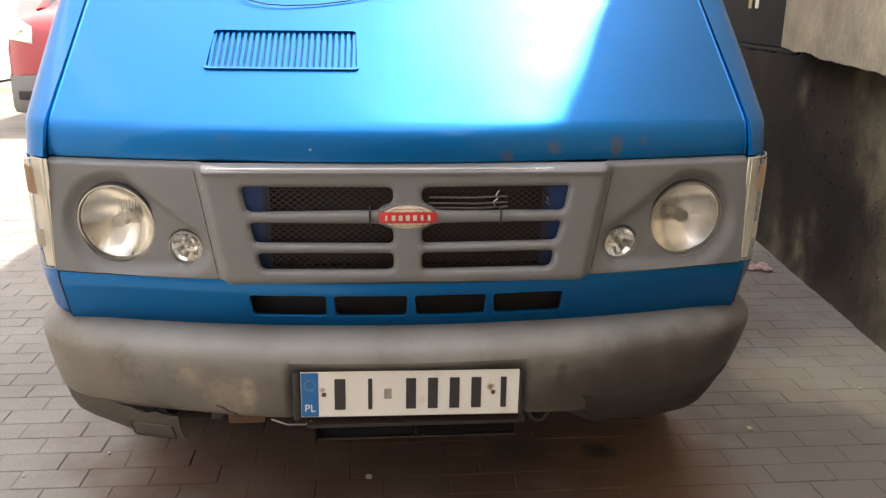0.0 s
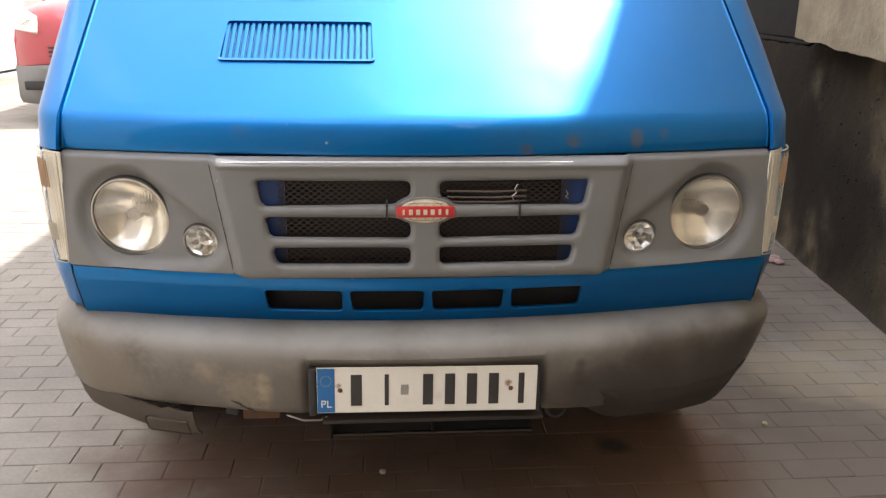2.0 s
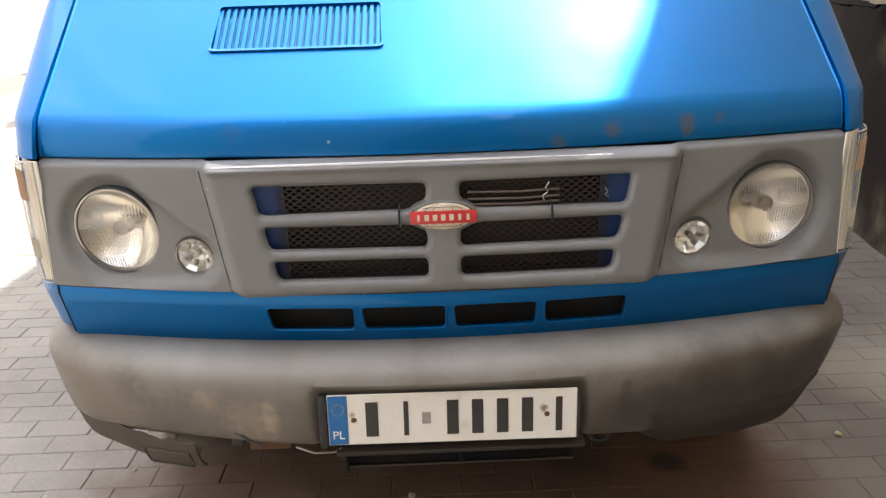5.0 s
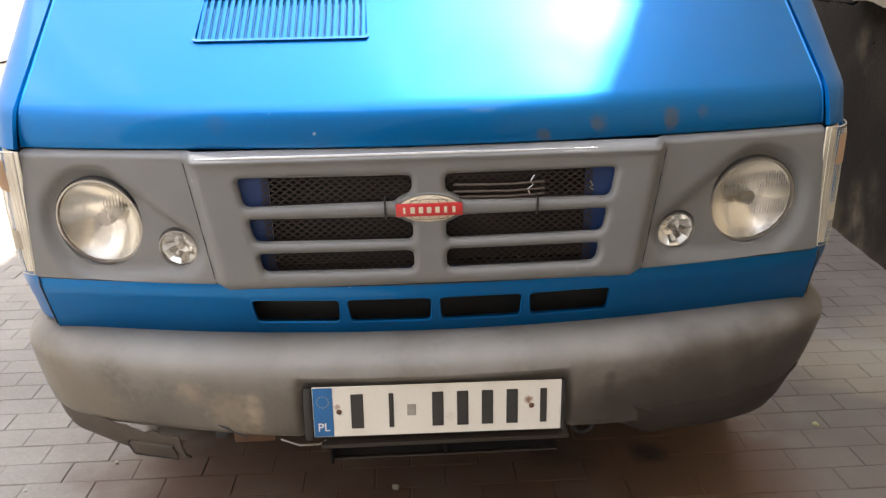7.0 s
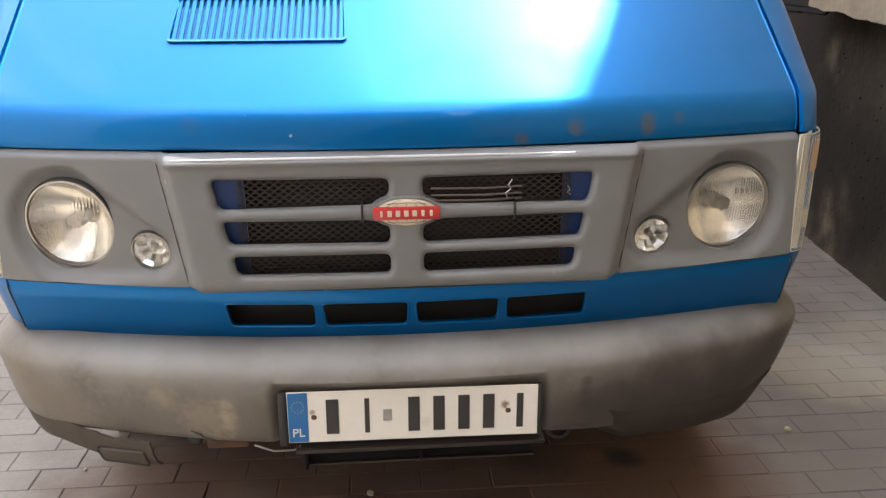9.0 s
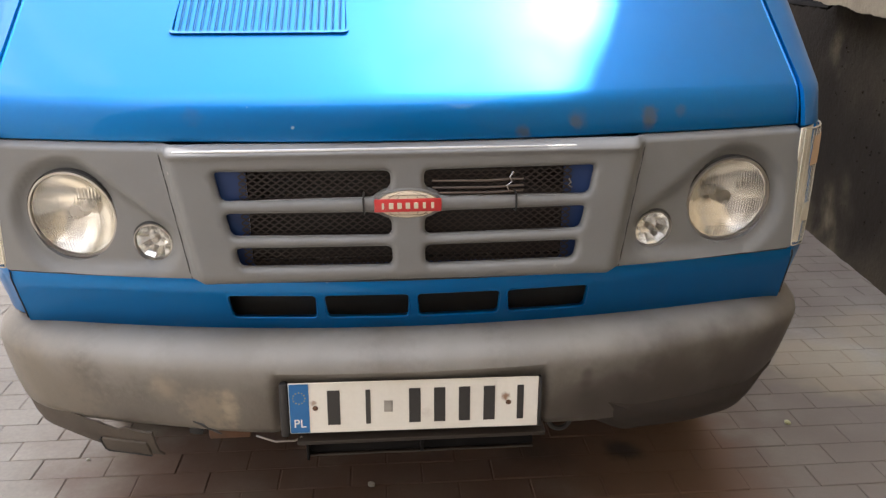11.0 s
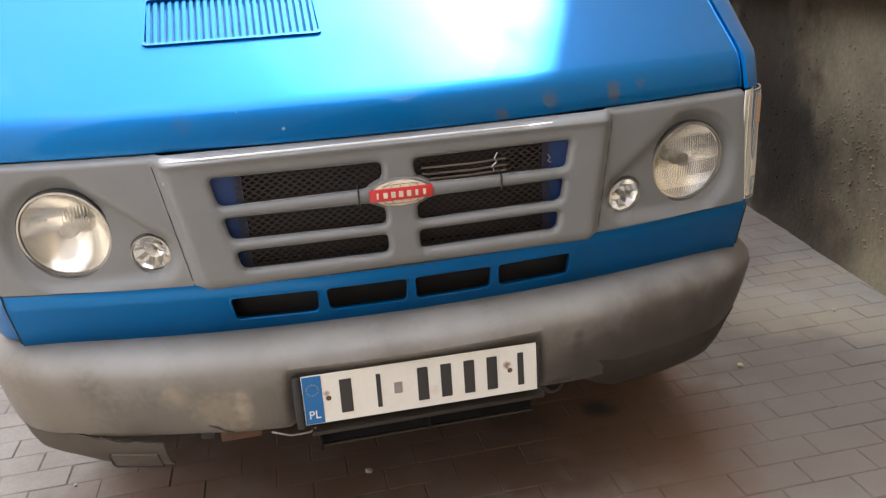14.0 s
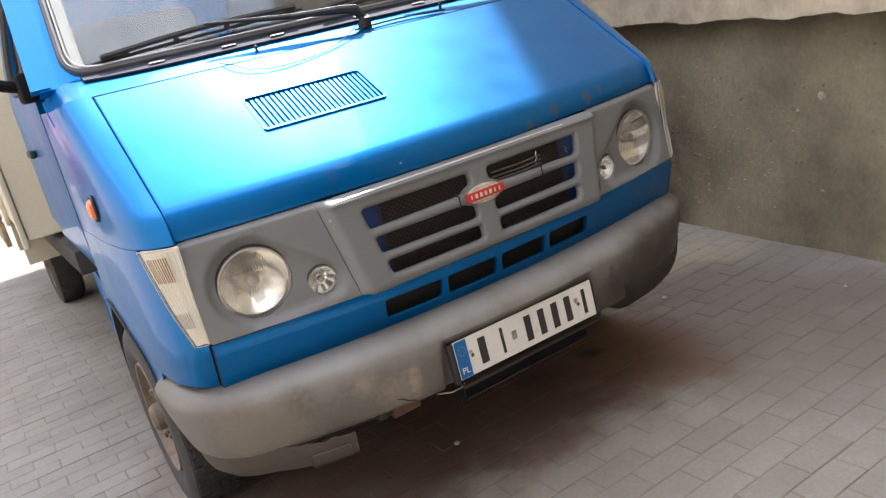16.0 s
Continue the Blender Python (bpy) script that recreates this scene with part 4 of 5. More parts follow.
def bump_fn(u, j):
    d, z = BPROF[int(j)]
    low = 0.012 * noise.noise(Vector((u * 3.0, 0.3, 0))) if j >= 11 else 0.0
    low += 0.075 * smooth(0.83, 1.05, u) * smooth(6.5, 11.5, j)
    return bump_at(u, d, z + low)


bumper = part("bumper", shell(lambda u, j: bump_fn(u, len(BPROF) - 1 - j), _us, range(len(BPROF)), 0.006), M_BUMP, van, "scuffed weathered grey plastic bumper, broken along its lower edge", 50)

LIP = [(0.032, 0.472), (0.022, 0.436), (0.030, 0.415), (0.048, 0.385), (0.07, 0.362), (0.10, 0.350)]
part("lower_lip", shell(lambda u, j: bump_at(u, LIP[len(LIP) - 1 - int(j)][0], LIP[len(LIP) - 1 - int(j)][1] + 0.045 * smooth(0.52, 0.40, u) - 0.012 * smooth(0.52, 0.7, u) + 0.05 * smooth(0.80, 0.90, u)), steps(0.41, 0.90, 30), range(len(LIP)), 0.005), M_LIP, bumper, "bumper's lower lip in darkened plastic")


TORN = [(0.034, 0.448), (0.036, 0.428), (0.043, 0.400), (0.054, 0.374), (0.074, 0.354)]


def torn(u, j):
    """The broken lip: whole with the bumper at its outer end, hanging away towards the middle."""
    d, z = TORN[len(TORN) - 1 - int(j)]
    p = bump_at(u, d - 0.004 * smooth(-0.86, -0.74, u), z - 0.020 * smooth(-0.86, -0.64, u))
    if j == len(TORN) - 1:
        p.z += 0.010 * noise.noise(Vector((u * 34, 1.7, 0))) - 0.004 - 0.006 * smooth(-0.84, -0.66, u)
    return p


broken = part("lower_lip", shell(torn, steps(-BLEN + 0.14, -0.580, 60), range(len(TORN)), 0.005), M_COVER, bumper, "torn and sagging lower lip of the bumper", 60)
for who, a, b in ((broken, -0.712, -0.604),):
    c = [bump_at(u, 0.0435, 0.366) for u in (a, b)]
    mid, dirn = (c[0] + c[1]) / 2, (c[1] - c[0]).normalized()
    m = Matrix.Rotation(math.atan2(dirn.y, dirn.x), 4, "Z") @ Matrix.Rotation(0.40, 4, "X")
    part("fog_cover", moved(box(0, 0, 0, 0.112, 0.007, 0.044, 0.003, 2), Matrix.Translation(mid) @ m), M_COVER, who, "blank rectangular fog lamp cover")
    part("cover_edge", tube([Vector(mid) + m @ Vector(p) for p in ((0.055, -0.002, -0.024), (-0.052, -0.002, -0.024), (-0.057, -0.002, -0.019), (-0.057, -0.002, 0.018), (-0.052, -0.002, 0.023))], 0.0028, 5), M_BLACK, who)
part("crack", tube([(-0.455, -0.057, 0.485), (-0.435, -0.061, 0.478), (-0.425, -0.061, 0.469), (-0.408, -0.063, 0.463), (-0.398, -0.062, 0.455)], [0.0012, 0.003, 0.002, 0.003, 0.001], 5), M_BLACK, bumper)
# the opening's shade is drawn as a near-black sheet
part("fog_recess", shell(lambda u, j: bump_at(u, 0.028 + 0.018 * j, 0.424 - 0.042 * j + 0.012 * smooth(0.72, 0.80, u)), steps(0.80, 0.64, 8), [0, 0.5, 1], 0.004), M_CORE, bumper, "empty dark fog lamp opening")
# dark sheet stands in for the shade behind the torn edge
part("bumper_backing", shell(lambda u, j: bump_at(u, 0.17 - 0.02 * j, 0.36 + 0.12 * j), steps(-0.90, -0.30, 24), [0, 0.5, 1], 0.006), M_CORE, bumper, "dark sheet added behind the broken bumper edge for its shade")
part("hanging_strip", tube([(-0.33, -0.05, 0.440), (-0.29, -0.06, 0.430), (-0.25, -0.05, 0.424), (-0.235, -0.045, 0.43)], 0.0022, 6), M_RING, bumper)
part("rusty_bracket", box(-0.40, 0.04, 0.420, 0.09, 0.05, 0.05, 0.004, 2), M_RUSTY, bumper, "rusty steel bumper bracket")
part("bracket", box(-0.47, 0.05, 0.425, 0.03, 0.06, 0.04, 0.004, 2, Matrix.Rotation(0.2, 4, "Y")), M_BLACK, bumper)
part("tow_bracket", tube([(0.335 + 0.024 * math.cos(a), 0.03, 0.40 + 0.024 * math.sin(a)) for a in steps(0, 2 * math.pi * 15 / 16, 15)], 0.006, 8, True), M_BLACK, bumper)
deflector = part("deflector", box(0.02, 0.012, 0.396, 0.50, 0.012, 0.075, 0.003, 2, Matrix.Rotation(-0.2, 4, "X")), M_TRAY, bumper, "black plastic air deflector under the bumper")
part("deflector_shelf", box(0.02, -0.022, 0.430, 0.53, 0.075, 0.012, 0.003, 2, Matrix.Rotation(0.25, 4, "X")), M_LIP, deflector)
part("deflector_edge", box(0.02, -0.002, 0.357, 0.50, 0.012, 0.005, 0.002), M_LIP, deflector)
part("deflector_rib", box(0.02, -0.005, 0.398, 0.008, 0.02, 0.075, 0.002), M_TRAY, deflector)
part("deflector_rib", box(-0.228, 0.0, 0.396, 0.006, 0.05, 0.08, 0.002), M_TRAY, deflector)

# number plate, its figures as plain bars
PM = Matrix.Translation((0.0045, -0.0665, 0.5085)) @ Matrix.Rotation(-0.06, 4, "X") @ Matrix.Rotation(math.radians(0.5), 4, "Y")
plate = part("number_plate", moved(box(0, 0, 0, 0.520, 0.003, 0.114, 0.0014, 1), PM), M_PLATE, van, "white registration plate with blue country band, rust-stained bolts")
part("plate_holder", moved(joined(box(0, 0.006, -0.004, 0.526, 0.008, 0.114, 0.003), box(-0.270, 0.006, -0.004, 0.018, 0.022, 0.122, 0.006), box(0.264, 0.006, -0.003, 0.007, 0.016, 0.116, 0.003)), PM), M_BLACK, plate, "black plastic plate holder")
band = part("country_band", moved(box(-0.2385, -0.0022, 0, 0.040, 0.002, 0.110, 0.0006, 1), PM), M_EU, plate, "blue country band with a ring of stars")
part("star_ring", joined(*[moved(lathe([(0.0, 0.0008), (0.0016, 0.0)], 6), PM @ Matrix.Translation((-0.2385 + 0.0125 * math.cos(a), -0.0034, 0.024 + 0.0125 * math.sin(a))) @ Matrix.Rotation(math.pi / 2, 4, "X")) for a in steps(0, 2 * math.pi * 11 / 12, 11)]), M_YELLOW, band)


def lettering(name, text, size, m, material, parent):
    cu = bpy.data.curves.new(name, "FONT")
    cu.body, cu.size, cu.extrude, cu.align_x, cu.align_y = text, size, 0.0006, "CENTER", "CENTER"
    tmp = bpy.data.objects.new(name, cu)
    scene.collection.objects.link(tmp)
    me = bpy.data.meshes.new_from_object(tmp.evaluated_get(bpy.context.evaluated_depsgraph_get()))
    verts, faces = [m @ v.co for v in me.vertices], [list(p.vertices) for p in me.polygons]
    bpy.data.objects.remove(tmp)
    return part(name, (verts, faces), material, parent)


lettering("country_letters", "PL", 0.026, PM @ Matrix.Translation((-0.2385, -0.0036, -0.034)) @ Matrix.Rotation(math.pi / 2, 4, "X"), M_WHITE, band)
for x, w in ((-0.168, 0.026), (-0.097, 0.010), (0.0, 0.024), (0.052, 0.024), (0.104, 0.024), (0.156, 0.024), (0.222, 0.014)):
    part("figure_bar", moved(box(x, -0.0022, 0.0, w, 0.0018, 0.078, 0.0008, 1), PM), M_INK, plate)
part("seal_sticker", moved(box(-0.055, -0.0022, 0.0, 0.018, 0.0012, 0.026, 0.0005, 1), PM), M_RING, plate)
for x in (-0.206, 0.197):
    part("bolt", moved(lathe([(0.0, 0.003), (0.004, 0.0028), (0.006, 0.0)], 10), PM @ Matrix.Translation((x, -0.002, 0)) @ Matrix.Rotation(math.pi / 2, 4, "X")), M_RUSTY, plate)

# scuttle, windscreen and cab
def screen_foot(x):
    return 0.628 + 0.10 * (x / 0.9) ** 2


def scuttle(x, v, lift=0.0):
    """The panel between the bonnet and the glass; v runs from 0 at the bonnet to 1 at the glass."""
    y0, y1 = hood_rear(x) + 0.015, screen_foot(x)
    drop = 0.055 * smooth(0.87, 0.95, abs(x)) ** 2
    return (x, y0 + v * (y1 - y0) + 0.10 * smooth(0.90, 0.95, abs(x)) ** 2 * (1 - v), 1.428 + v * 0.058 - drop + lift)


_across = [-0.95, -0.94, -0.925, -0.905, -0.88, -0.85] + steps(-0.8, 0.8, 16) + [0.85, 0.88, 0.905, 0.925, 0.94, 0.95]
part("cowl", shell(lambda v, x: scuttle(x, v), [0, 0.06, 0.3, 0.6, 1.0, 1.25], _across, -0.01), M_BLUE, van, "blue panel below the windscreen")
tray = part("scuttle_tray", shell(lambda v, x: scuttle(x, 0.62 + 0.58 * v + 0.14 * (abs(x) / 0.84) ** 8 * (1 - v), 0.010 - 0.006 * v), [0, 0.25, 0.5, 0.75, 1], steps(-0.83, 0.83, 24), -0.006), M_SCUTTLE, van, "faded black scuttle tray below the glass")
for x in (-0.62, -0.40, -0.24, 0.06, 0.3, 0.5):
    p = scuttle(x, 0.78, 0.012)
    part("scuttle_slot", box(p[0], p[1], p[2], 0.05, 0.010, 0.004, 0.0015, 1, Matrix.Rotation(0.5, 4, "X")), M_SEAL, tray)

GA = math.radians(49)


def screen(x, v, d=0.0):
    """The windscreen's surface: v metres up from its foot."""
    s = 1 - 0.10 * v
    curve = 0.10 * (x / 0.9) ** 2
    return Vector((x * s, 0.638 + curve + v * math.cos(GA) + d * math.sin(GA), 1.495 + v * math.sin(GA) - d * math.cos(GA)))


_glass = fillet([(-0.862, 0.005), (0.862, 0.005), (0.845, 0.84), (-0.845, 0.84)], 0.085, 8)
part("screen_frame", panel([(-0.945, -0.025), (0.945, -0.025), (0.955, 0.93), (-0.955, 0.93)], [_glass], 0.06, screen, 0.03), M_BLUE, van, "blue windscreen surround and pillars")
for side in (1, -1):
    part("pillar_trim", panel([(side * 0.968, -0.02), (side * 0.915, -0.02), (side * 0.928, 0.93), (side * 0.968, 0.93)], [], 0.06, lambda x, v, d: screen(x, v, -0.005 + d), 0.02), M_BLUE, van, "blue pillar flange")
part("windscreen", panel(dense(_glass, 0.06), [], 0.08, lambda x, v, d: screen(x, v, 0.008 + d), 0.005), M_GLASS, van, "clear windscreen reflecting the sky").visible_shadow = False
part("screen_seal", tube([screen(x, v, -0.003) for x, v in dense(_glass, 0.03)], 0.013, 8, True), M_SEAL, van, "greyed rubber windscreen seal")
part("seal_trim", tube([screen(x * 0.985, 0.44 + (v - 0.44) * 0.985, -0.015) for x, v in dense(_glass, 0.03)], 0.003, 6, True), M_RING, van)
part("inner_trim", tube([screen(x * 0.955, 0.44 + (v - 0.44) * 0.95, 0.05) for x, v in dense(_glass, 0.03)], 0.02, 6, True), M_TRIM, van)
for x in (-0.335, 0.36):
    p = scuttle(x, 0.35)
    part("washer_jet", joined(tube([(p[0], p[1], p[2] - 0.005), (p[0], p[1], p[2] + 0.016), (p[0] + 0.004, p[1] + 0.006, p[2] + 0.02)], [0.006, 0.005, 0.003], 8)), M_BLACK, van)


def wiper(x0, reach, v0, v1):
    """A wiper lying low across the glass from its spindle at x0."""
    sp = Vector(scuttle(x0, 0.35)) + Vector((0, 0, 0.008))
    w = part("wiper", lathe([(0.0, 0.03), (0.016, 0.028), (0.020, 0.015), (0.024, -0.01)], 16, Matrix.Translation(sp) @ Matrix.Rotation(0.5, 4, "X")), M_BLACK, van, "black windscreen wiper")
    tip = screen(x0 + reach, v1, -0.035)
    pts = [sp + Vector((0, 0, 0.022)), sp.lerp(tip, 0.05) + Vector((0, -0.006, 0.048)), sp.lerp(tip, 0.14) + Vector((0, -0.006, 0.048)), sp.lerp(tip, 0.45) + Vector((0, -0.01, 0.030)), tip + Vector((0, -0.012, 0.012))]
    part("arm", tube(pts, [0.016, 0.017, 0.014, 0.009, 0.005], 8), M_BLACK, w)
    half = 0.34
    a, b = screen(x0 + reach - half, v1 - 0.025, -0.012), screen(x0 + reach + half, v1 + 0.015, -0.012)
    part("blade", joined(tube([a.lerp(b, t) + Vector((0, 0, 0.002)) for t in steps(0, 1, 10)], 0.0055, 6),
                         tube([a.lerp(b, t) + Vector((0, -0.008, 0.012 + 0.012 * math.sin(math.pi * t))) for t in steps(0.04, 0.96, 10)], 0.0095, 6)), M_RUBBER, w, "rubber wiper blade")
    for t in (0.15, 0.38, 0.62, 0.85):
        q = a.lerp(b, t)
        part("claw", box(q.x, q.y - 0.004, q.z + 0.008, 0.018, 0.012, 0.018, 0.002, 1), M_BLACK, w)


wiper(0.05, -0.50, 0.05, 0.045)
wiper(0.66, -0.40, 0.05, 0.05)
part("hose", tube([Vector(scuttle(x, 0.15 + 0.08 * math.sin(9 * x))) + Vector((0, 0, 0.008)) for x in steps(0.0, 0.36, 10)], 0.0035, 6), M_BLACK, van)


# thin dark line across the bonnet's rear, drawn as a tube
_strand = [(-0.47, 0.54, 0.012), (-0.445, 0.51, 0.006), (-0.41, 0.478, 0.003), (-0.362, 0.462, 0.003), (-0.308, 0.457, 0.003), (-0.235, 0.461, 0.003), (-0.15, 0.475, 0.004), (-0.07, 0.50, 0.010), (0.0, 0.53, 0.03)]
part("wire", tube([(x, y, 1.092 + 0.648 * min(y, 0.518) + h) for x, y, h in _strand], 0.0017, 6), M_BLACK, van, "thin black line lying over the bonnet's rear edge")


def door_x(y, z):
    return 0.953 - 0.16 * smooth(1.40, 2.25, z) ** 1.1 - 0.075 * smooth(0.98, 0.74, z)


_win = fillet([(0.93, 1.50), (1.50, 1.50), (1.52, 2.10), (1.34, 2.12)], 0.05)
_door = fillet([(0.884, 0.83), (0.884, 1.46), (1.30, 2.18), (1.62, 2.18), (1.62, 0.42), (1.40, 0.42), (1.33, 0.60), (1.18, 0.75), (1.04, 0.815)], 0.03)
for side in (1, -1):
    fn = lambda y, z, d: (side * (door_x(y, z) - d), y, z)
    geo = panel(_door, [_win], 0.05, fn, 0.014)
    if side > 0:
        geo = geo[0], geo[1]
    else:
        geo = geo[0], [list(reversed(f)) for f in geo[1]]
    door = part("door", geo, M_BLUE, van, "blue cab door")
    part("window_seal", tube([fn(y, z, -0.001) for y, z in dense(_win, 0.04)], 0.012, 6, True), M_RUBBER, door)
    part("door_glass", panel(_win, [], 0.1, lambda y, z, d: (side * (door_x(y, z) - 0.015 - d), y, z), 0.004), M_GLASS, door).visible_shadow = False
    part("door_handle", box(side * 0.966, 1.5, 1.28, 0.022, 0.12, 0.03, 0.008), M_BLACK, door)
    mirror = part("door_mirror", joined(box(side * 1.13, 0.90, 1.62, 0.16, 0.07, 0.24, 0.03, 3), tube([(side * 0.95, 0.93, 1.50), (side * 1.02, 0.90, 1.52), (side * 1.10, 0.90, 1.56)], 0.018, 8)), M_TRAY, van, "black plastic door mirror on an arm")
    part("mirror_glass", box(side * 1.13, 0.937, 1.62, 0.14, 0.004, 0.21, 0.001, 1), M_CHROME, mirror)
    part("mirror_foot", box(side * 0.965, 0.90, 1.50, 0.04, 0.14, 0.09, 0.012, 2), M_TRAY, mirror)
    part("sill", box(side * 0.84, 1.70, 0.43, 0.05, 0.60, 0.12, 0.02), M_BLUE, van)
    part("rear_pillar", shell(lambda z, y: (side * (door_x(y, z) - 0.002), y, z), steps(0.42, 2.18, 12), [1.63, 1.80] if side < 0 else [1.80, 1.63], 0.03), M_BLUE, van)
part("roof", shell(lambda y, x: (x, y, 2.20 + 0.05 * (1 - (x / 0.81) ** 2) - 0.05 * smooth(1.4, 1.26, y)), steps(1.255, 1.80, 8), steps(-0.81, 0.81, 14), 0.02), M_BLUE, van, "blue cab roof")
part("cab_back", box(0, 1.79, 1.35, 1.76, 0.02, 1.75, 0.005), M_BLUE, van)
part("cab_floor", box(0, 1.18, 0.70, 1.70, 1.20, 0.03, 0.005), M_BLACK, van)
part("bulkhead", box(0, 0.62, 1.05, 1.66, 0.02, 0.76, 0.005), M_BLACK, van)
dash = part("dashboard", joined(box(0, 0.93, 1.36, 1.68, 0.44, 0.16, 0.05, 3), box(-0.40, 0.98, 1.46, 0.46, 0.22, 0.10, 0.04, 3)), M_DASH, van, "grey-beige dashboard seen through the glass")
part("instrument_panel", box(-0.40, 1.10, 1.455, 0.36, 0.01, 0.07, 0.004), M_BLACK, dash)
wheel_m = Matrix.Translation((-0.40, 1.22, 1.40)) @ Matrix.Rotation(-0.75, 4, "X")
sw = part("steering_wheel", moved(tube([(0.21 * math.cos(a), 0.21 * math.sin(a), 0) for a in steps(0, 2 * math.pi * 31 / 32, 31)], 0.014, 8, True), wheel_m), M_BLACK, van)
part("spoke", moved(joined(box(0, 0, -0.01, 0.40, 0.03, 0.012), box(0, -0.1, -0.01, 0.03, 0.2, 0.012), box(0, 0, 0, 0.10, 0.09, 0.03, 0.01)), wheel_m), M_BLACK, sw)
for x in (-0.42, 0.40):
    seat = part("cab_seat", box(x, 1.42, 1.02, 0.55 if x < 0 else 0.85, 0.48, 0.16, 0.05, 3), M_SEAT, van)
    part("seat_back", box(x, 1.66, 1.38, 0.52 if x < 0 else 0.82, 0.12, 0.66, 0.05, 3, Matrix.Rotation(-0.12, 4, "X")), M_SEAT, seat)

# cargo body behind the cab
BX, B0, B1, BZ0, BZ1 = 1.06, 2.02, 7.00, 0.90, 2.70
cargo = part("cargo_box", box(0, (B0 + B1) / 2, (BZ0 + BZ1) / 2, 2 * BX, B1 - B0, BZ1 - BZ0, 0.015, 2), M_CREAM, van, "cream-painted cargo body")
for side in (1, -1):
    for y in (B0 + 0.03, B0 + 1.1, B0 + 2.15, B0 + 3.2, B0 + 4.1, B1 - 0.03):
        part("upright", box(side * (BX + 0.012), y, (BZ0 + BZ1) / 2 - 0.03, 0.024, 0.08, BZ1 - BZ0, 0.006), M_CREAM, cargo)
    for k, z in enumerate((0.80, 0.965, 1.13)):
        part("side_plank", box(side * (BX + 0.04), B0 + 2.75, z, 0.028, 2.9, 0.145, 0.005), M_WOOD, cargo, "weathered wooden side plank")
    latch = part("latch", box(side * (BX + 0.028), B0 + 0.05, 1.33, 0.02, 0.12, 0.06, 0.006), M_GREY, cargo)
    part("latch_pin", tube([(side * (BX + 0.04), B0 + 0.05, 1.34), (side * (BX + 0.04), B0 + 0.05, 1.39)], 0.006, 6), M_STEEL, latch)
    part("chassis_rail", box(side * 0.42, 3.7, 0.66, 0.09, 6.4, 0.16, 0.01), M_SOIL, van)
    part("mudguard", shell(lambda a, x: (x, 4.80 + 0.42 * math.cos(a), 0.36 + 0.42 * math.sin(a)), steps(0.15, math.pi - 0.15, 12), [0.70, 1.0] if side > 0 else [-1.0, -0.70], 0.006), M_CREAM, van)
# the lowest middle box is added to block light under the van
part("subframe", joined(box(0, 4.2, 0.83, 1.9, 5.4, 0.10, 0.01), box(0, 0.75, 0.62, 1.2, 0.9, 0.22, 0.05), box(0, 0.66, 0.43, 1.0, 0.66, 0.20, 0.05), box(0, 0.9, 0.36, 1.5, 0.10, 0.10, 0.02)), M_SOIL, van)
part("front_axle_guard", box(0, 0.45, 0.50, 1.3, 0.05, 0.16, 0.01), M_SOIL, van)


def road_wheel(x, y, side):
    m = Matrix.Translation((x, y, WHEEL_Z)) @ Matrix.Rotation(side * math.pi / 2, 4, "Y")
    w = part("wheel", lathe([(0.215, -0.16), (0.265, -0.185), (0.31, -0.178), (0.333, -0.15), (0.338, -0.10), (0.338, -0.045), (0.331, -0.012), (0.308, 0.002), (0.27, 0.006), (0.232, 0.001), (0.210, -0.012), (0.200, -0.020)], 56, m), M_TYRE, van, "dusty road wheel on a rusty steel rim")
    hub = part("rim", lathe([(0.204, -0.165), (0.206, -0.014), (0.200, 0.000), (0.193, -0.004), (0.187, -0.026), (0.178, -0.050), (0.150, -0.056), (0.118, -0.034), (0.092, -0.018), (0.078, -0.026), (0.0, -0.026)], 48, m), M_RIM, w, "rust-streaked steel rim")
    for k in range(5):
        a = 2 * math.pi * k / 5 + 0.3
        part("nut", lathe([(0.0, 0.012), (0.011, 0.012), (0.013, 0.0)], 6, m @ Matrix.Translation((0.090 * math.cos(a), 0.090 * math.sin(a), -0.020))), M_RIM, hub)
    # the holes' shade is drawn as near-black discs
    for k in range(10):
        a = 2 * math.pi * k / 10
        part("vent_hole", lathe([(0.0, 0.004), (0.016, 0.003), (0.019, -0.004)], 12, m @ Matrix.Translation((0.146 * math.cos(a), 0.146 * math.sin(a), -0.054))), M_CORE, hub)
    part("hub_cap", lathe([(0.0, 0.020), (0.035, 0.018), (0.048, 0.006), (0.052, -0.03)], 24, m), M_RIM, hub)
    ribs = []
    for k in range(60):
        a = 2 * math.pi * k / 60
        for z in (-0.135, -0.10, -0.065, -0.03):
            b = box(0, 0, 0, 0.010, 0.024, 0.026, 0, 1)
            ribs.append(moved(b, m @ Matrix.Rotation(a + (0.02 if z in (-0.10, -0.03) else 0), 4, "Z") @ Matrix.Translation((0.336, 0, z))))
    part("tread", joined(*ribs), M_TYRE, w)


for side in (1, -1):
    road_wheel(side * 0.932, WHEEL_Y, side)
    road_wheel(side * 0.875, 4.80, side)

# ---- ground and walls ----
def wall_x(y):
    return 1.990 + 0.136 * y


ground = tagged(part("ground", ([(-400, -400, -0.05), (400, -400, -0.05), (400, 400, -0.05), (-400, 400, -0.05)], [[0, 1, 2, 3]]), M_GROUND, None), "grey paved yard running to the horizon", "ground", kind="structure")
pavement = tagged(part("pavement", box(-2.2, 4.5, -0.0085, 10.4, 17.0, 0.036, 0), M_JOINT, None), "grey concrete block paving with sandy joints", "pavement", kind="structure")


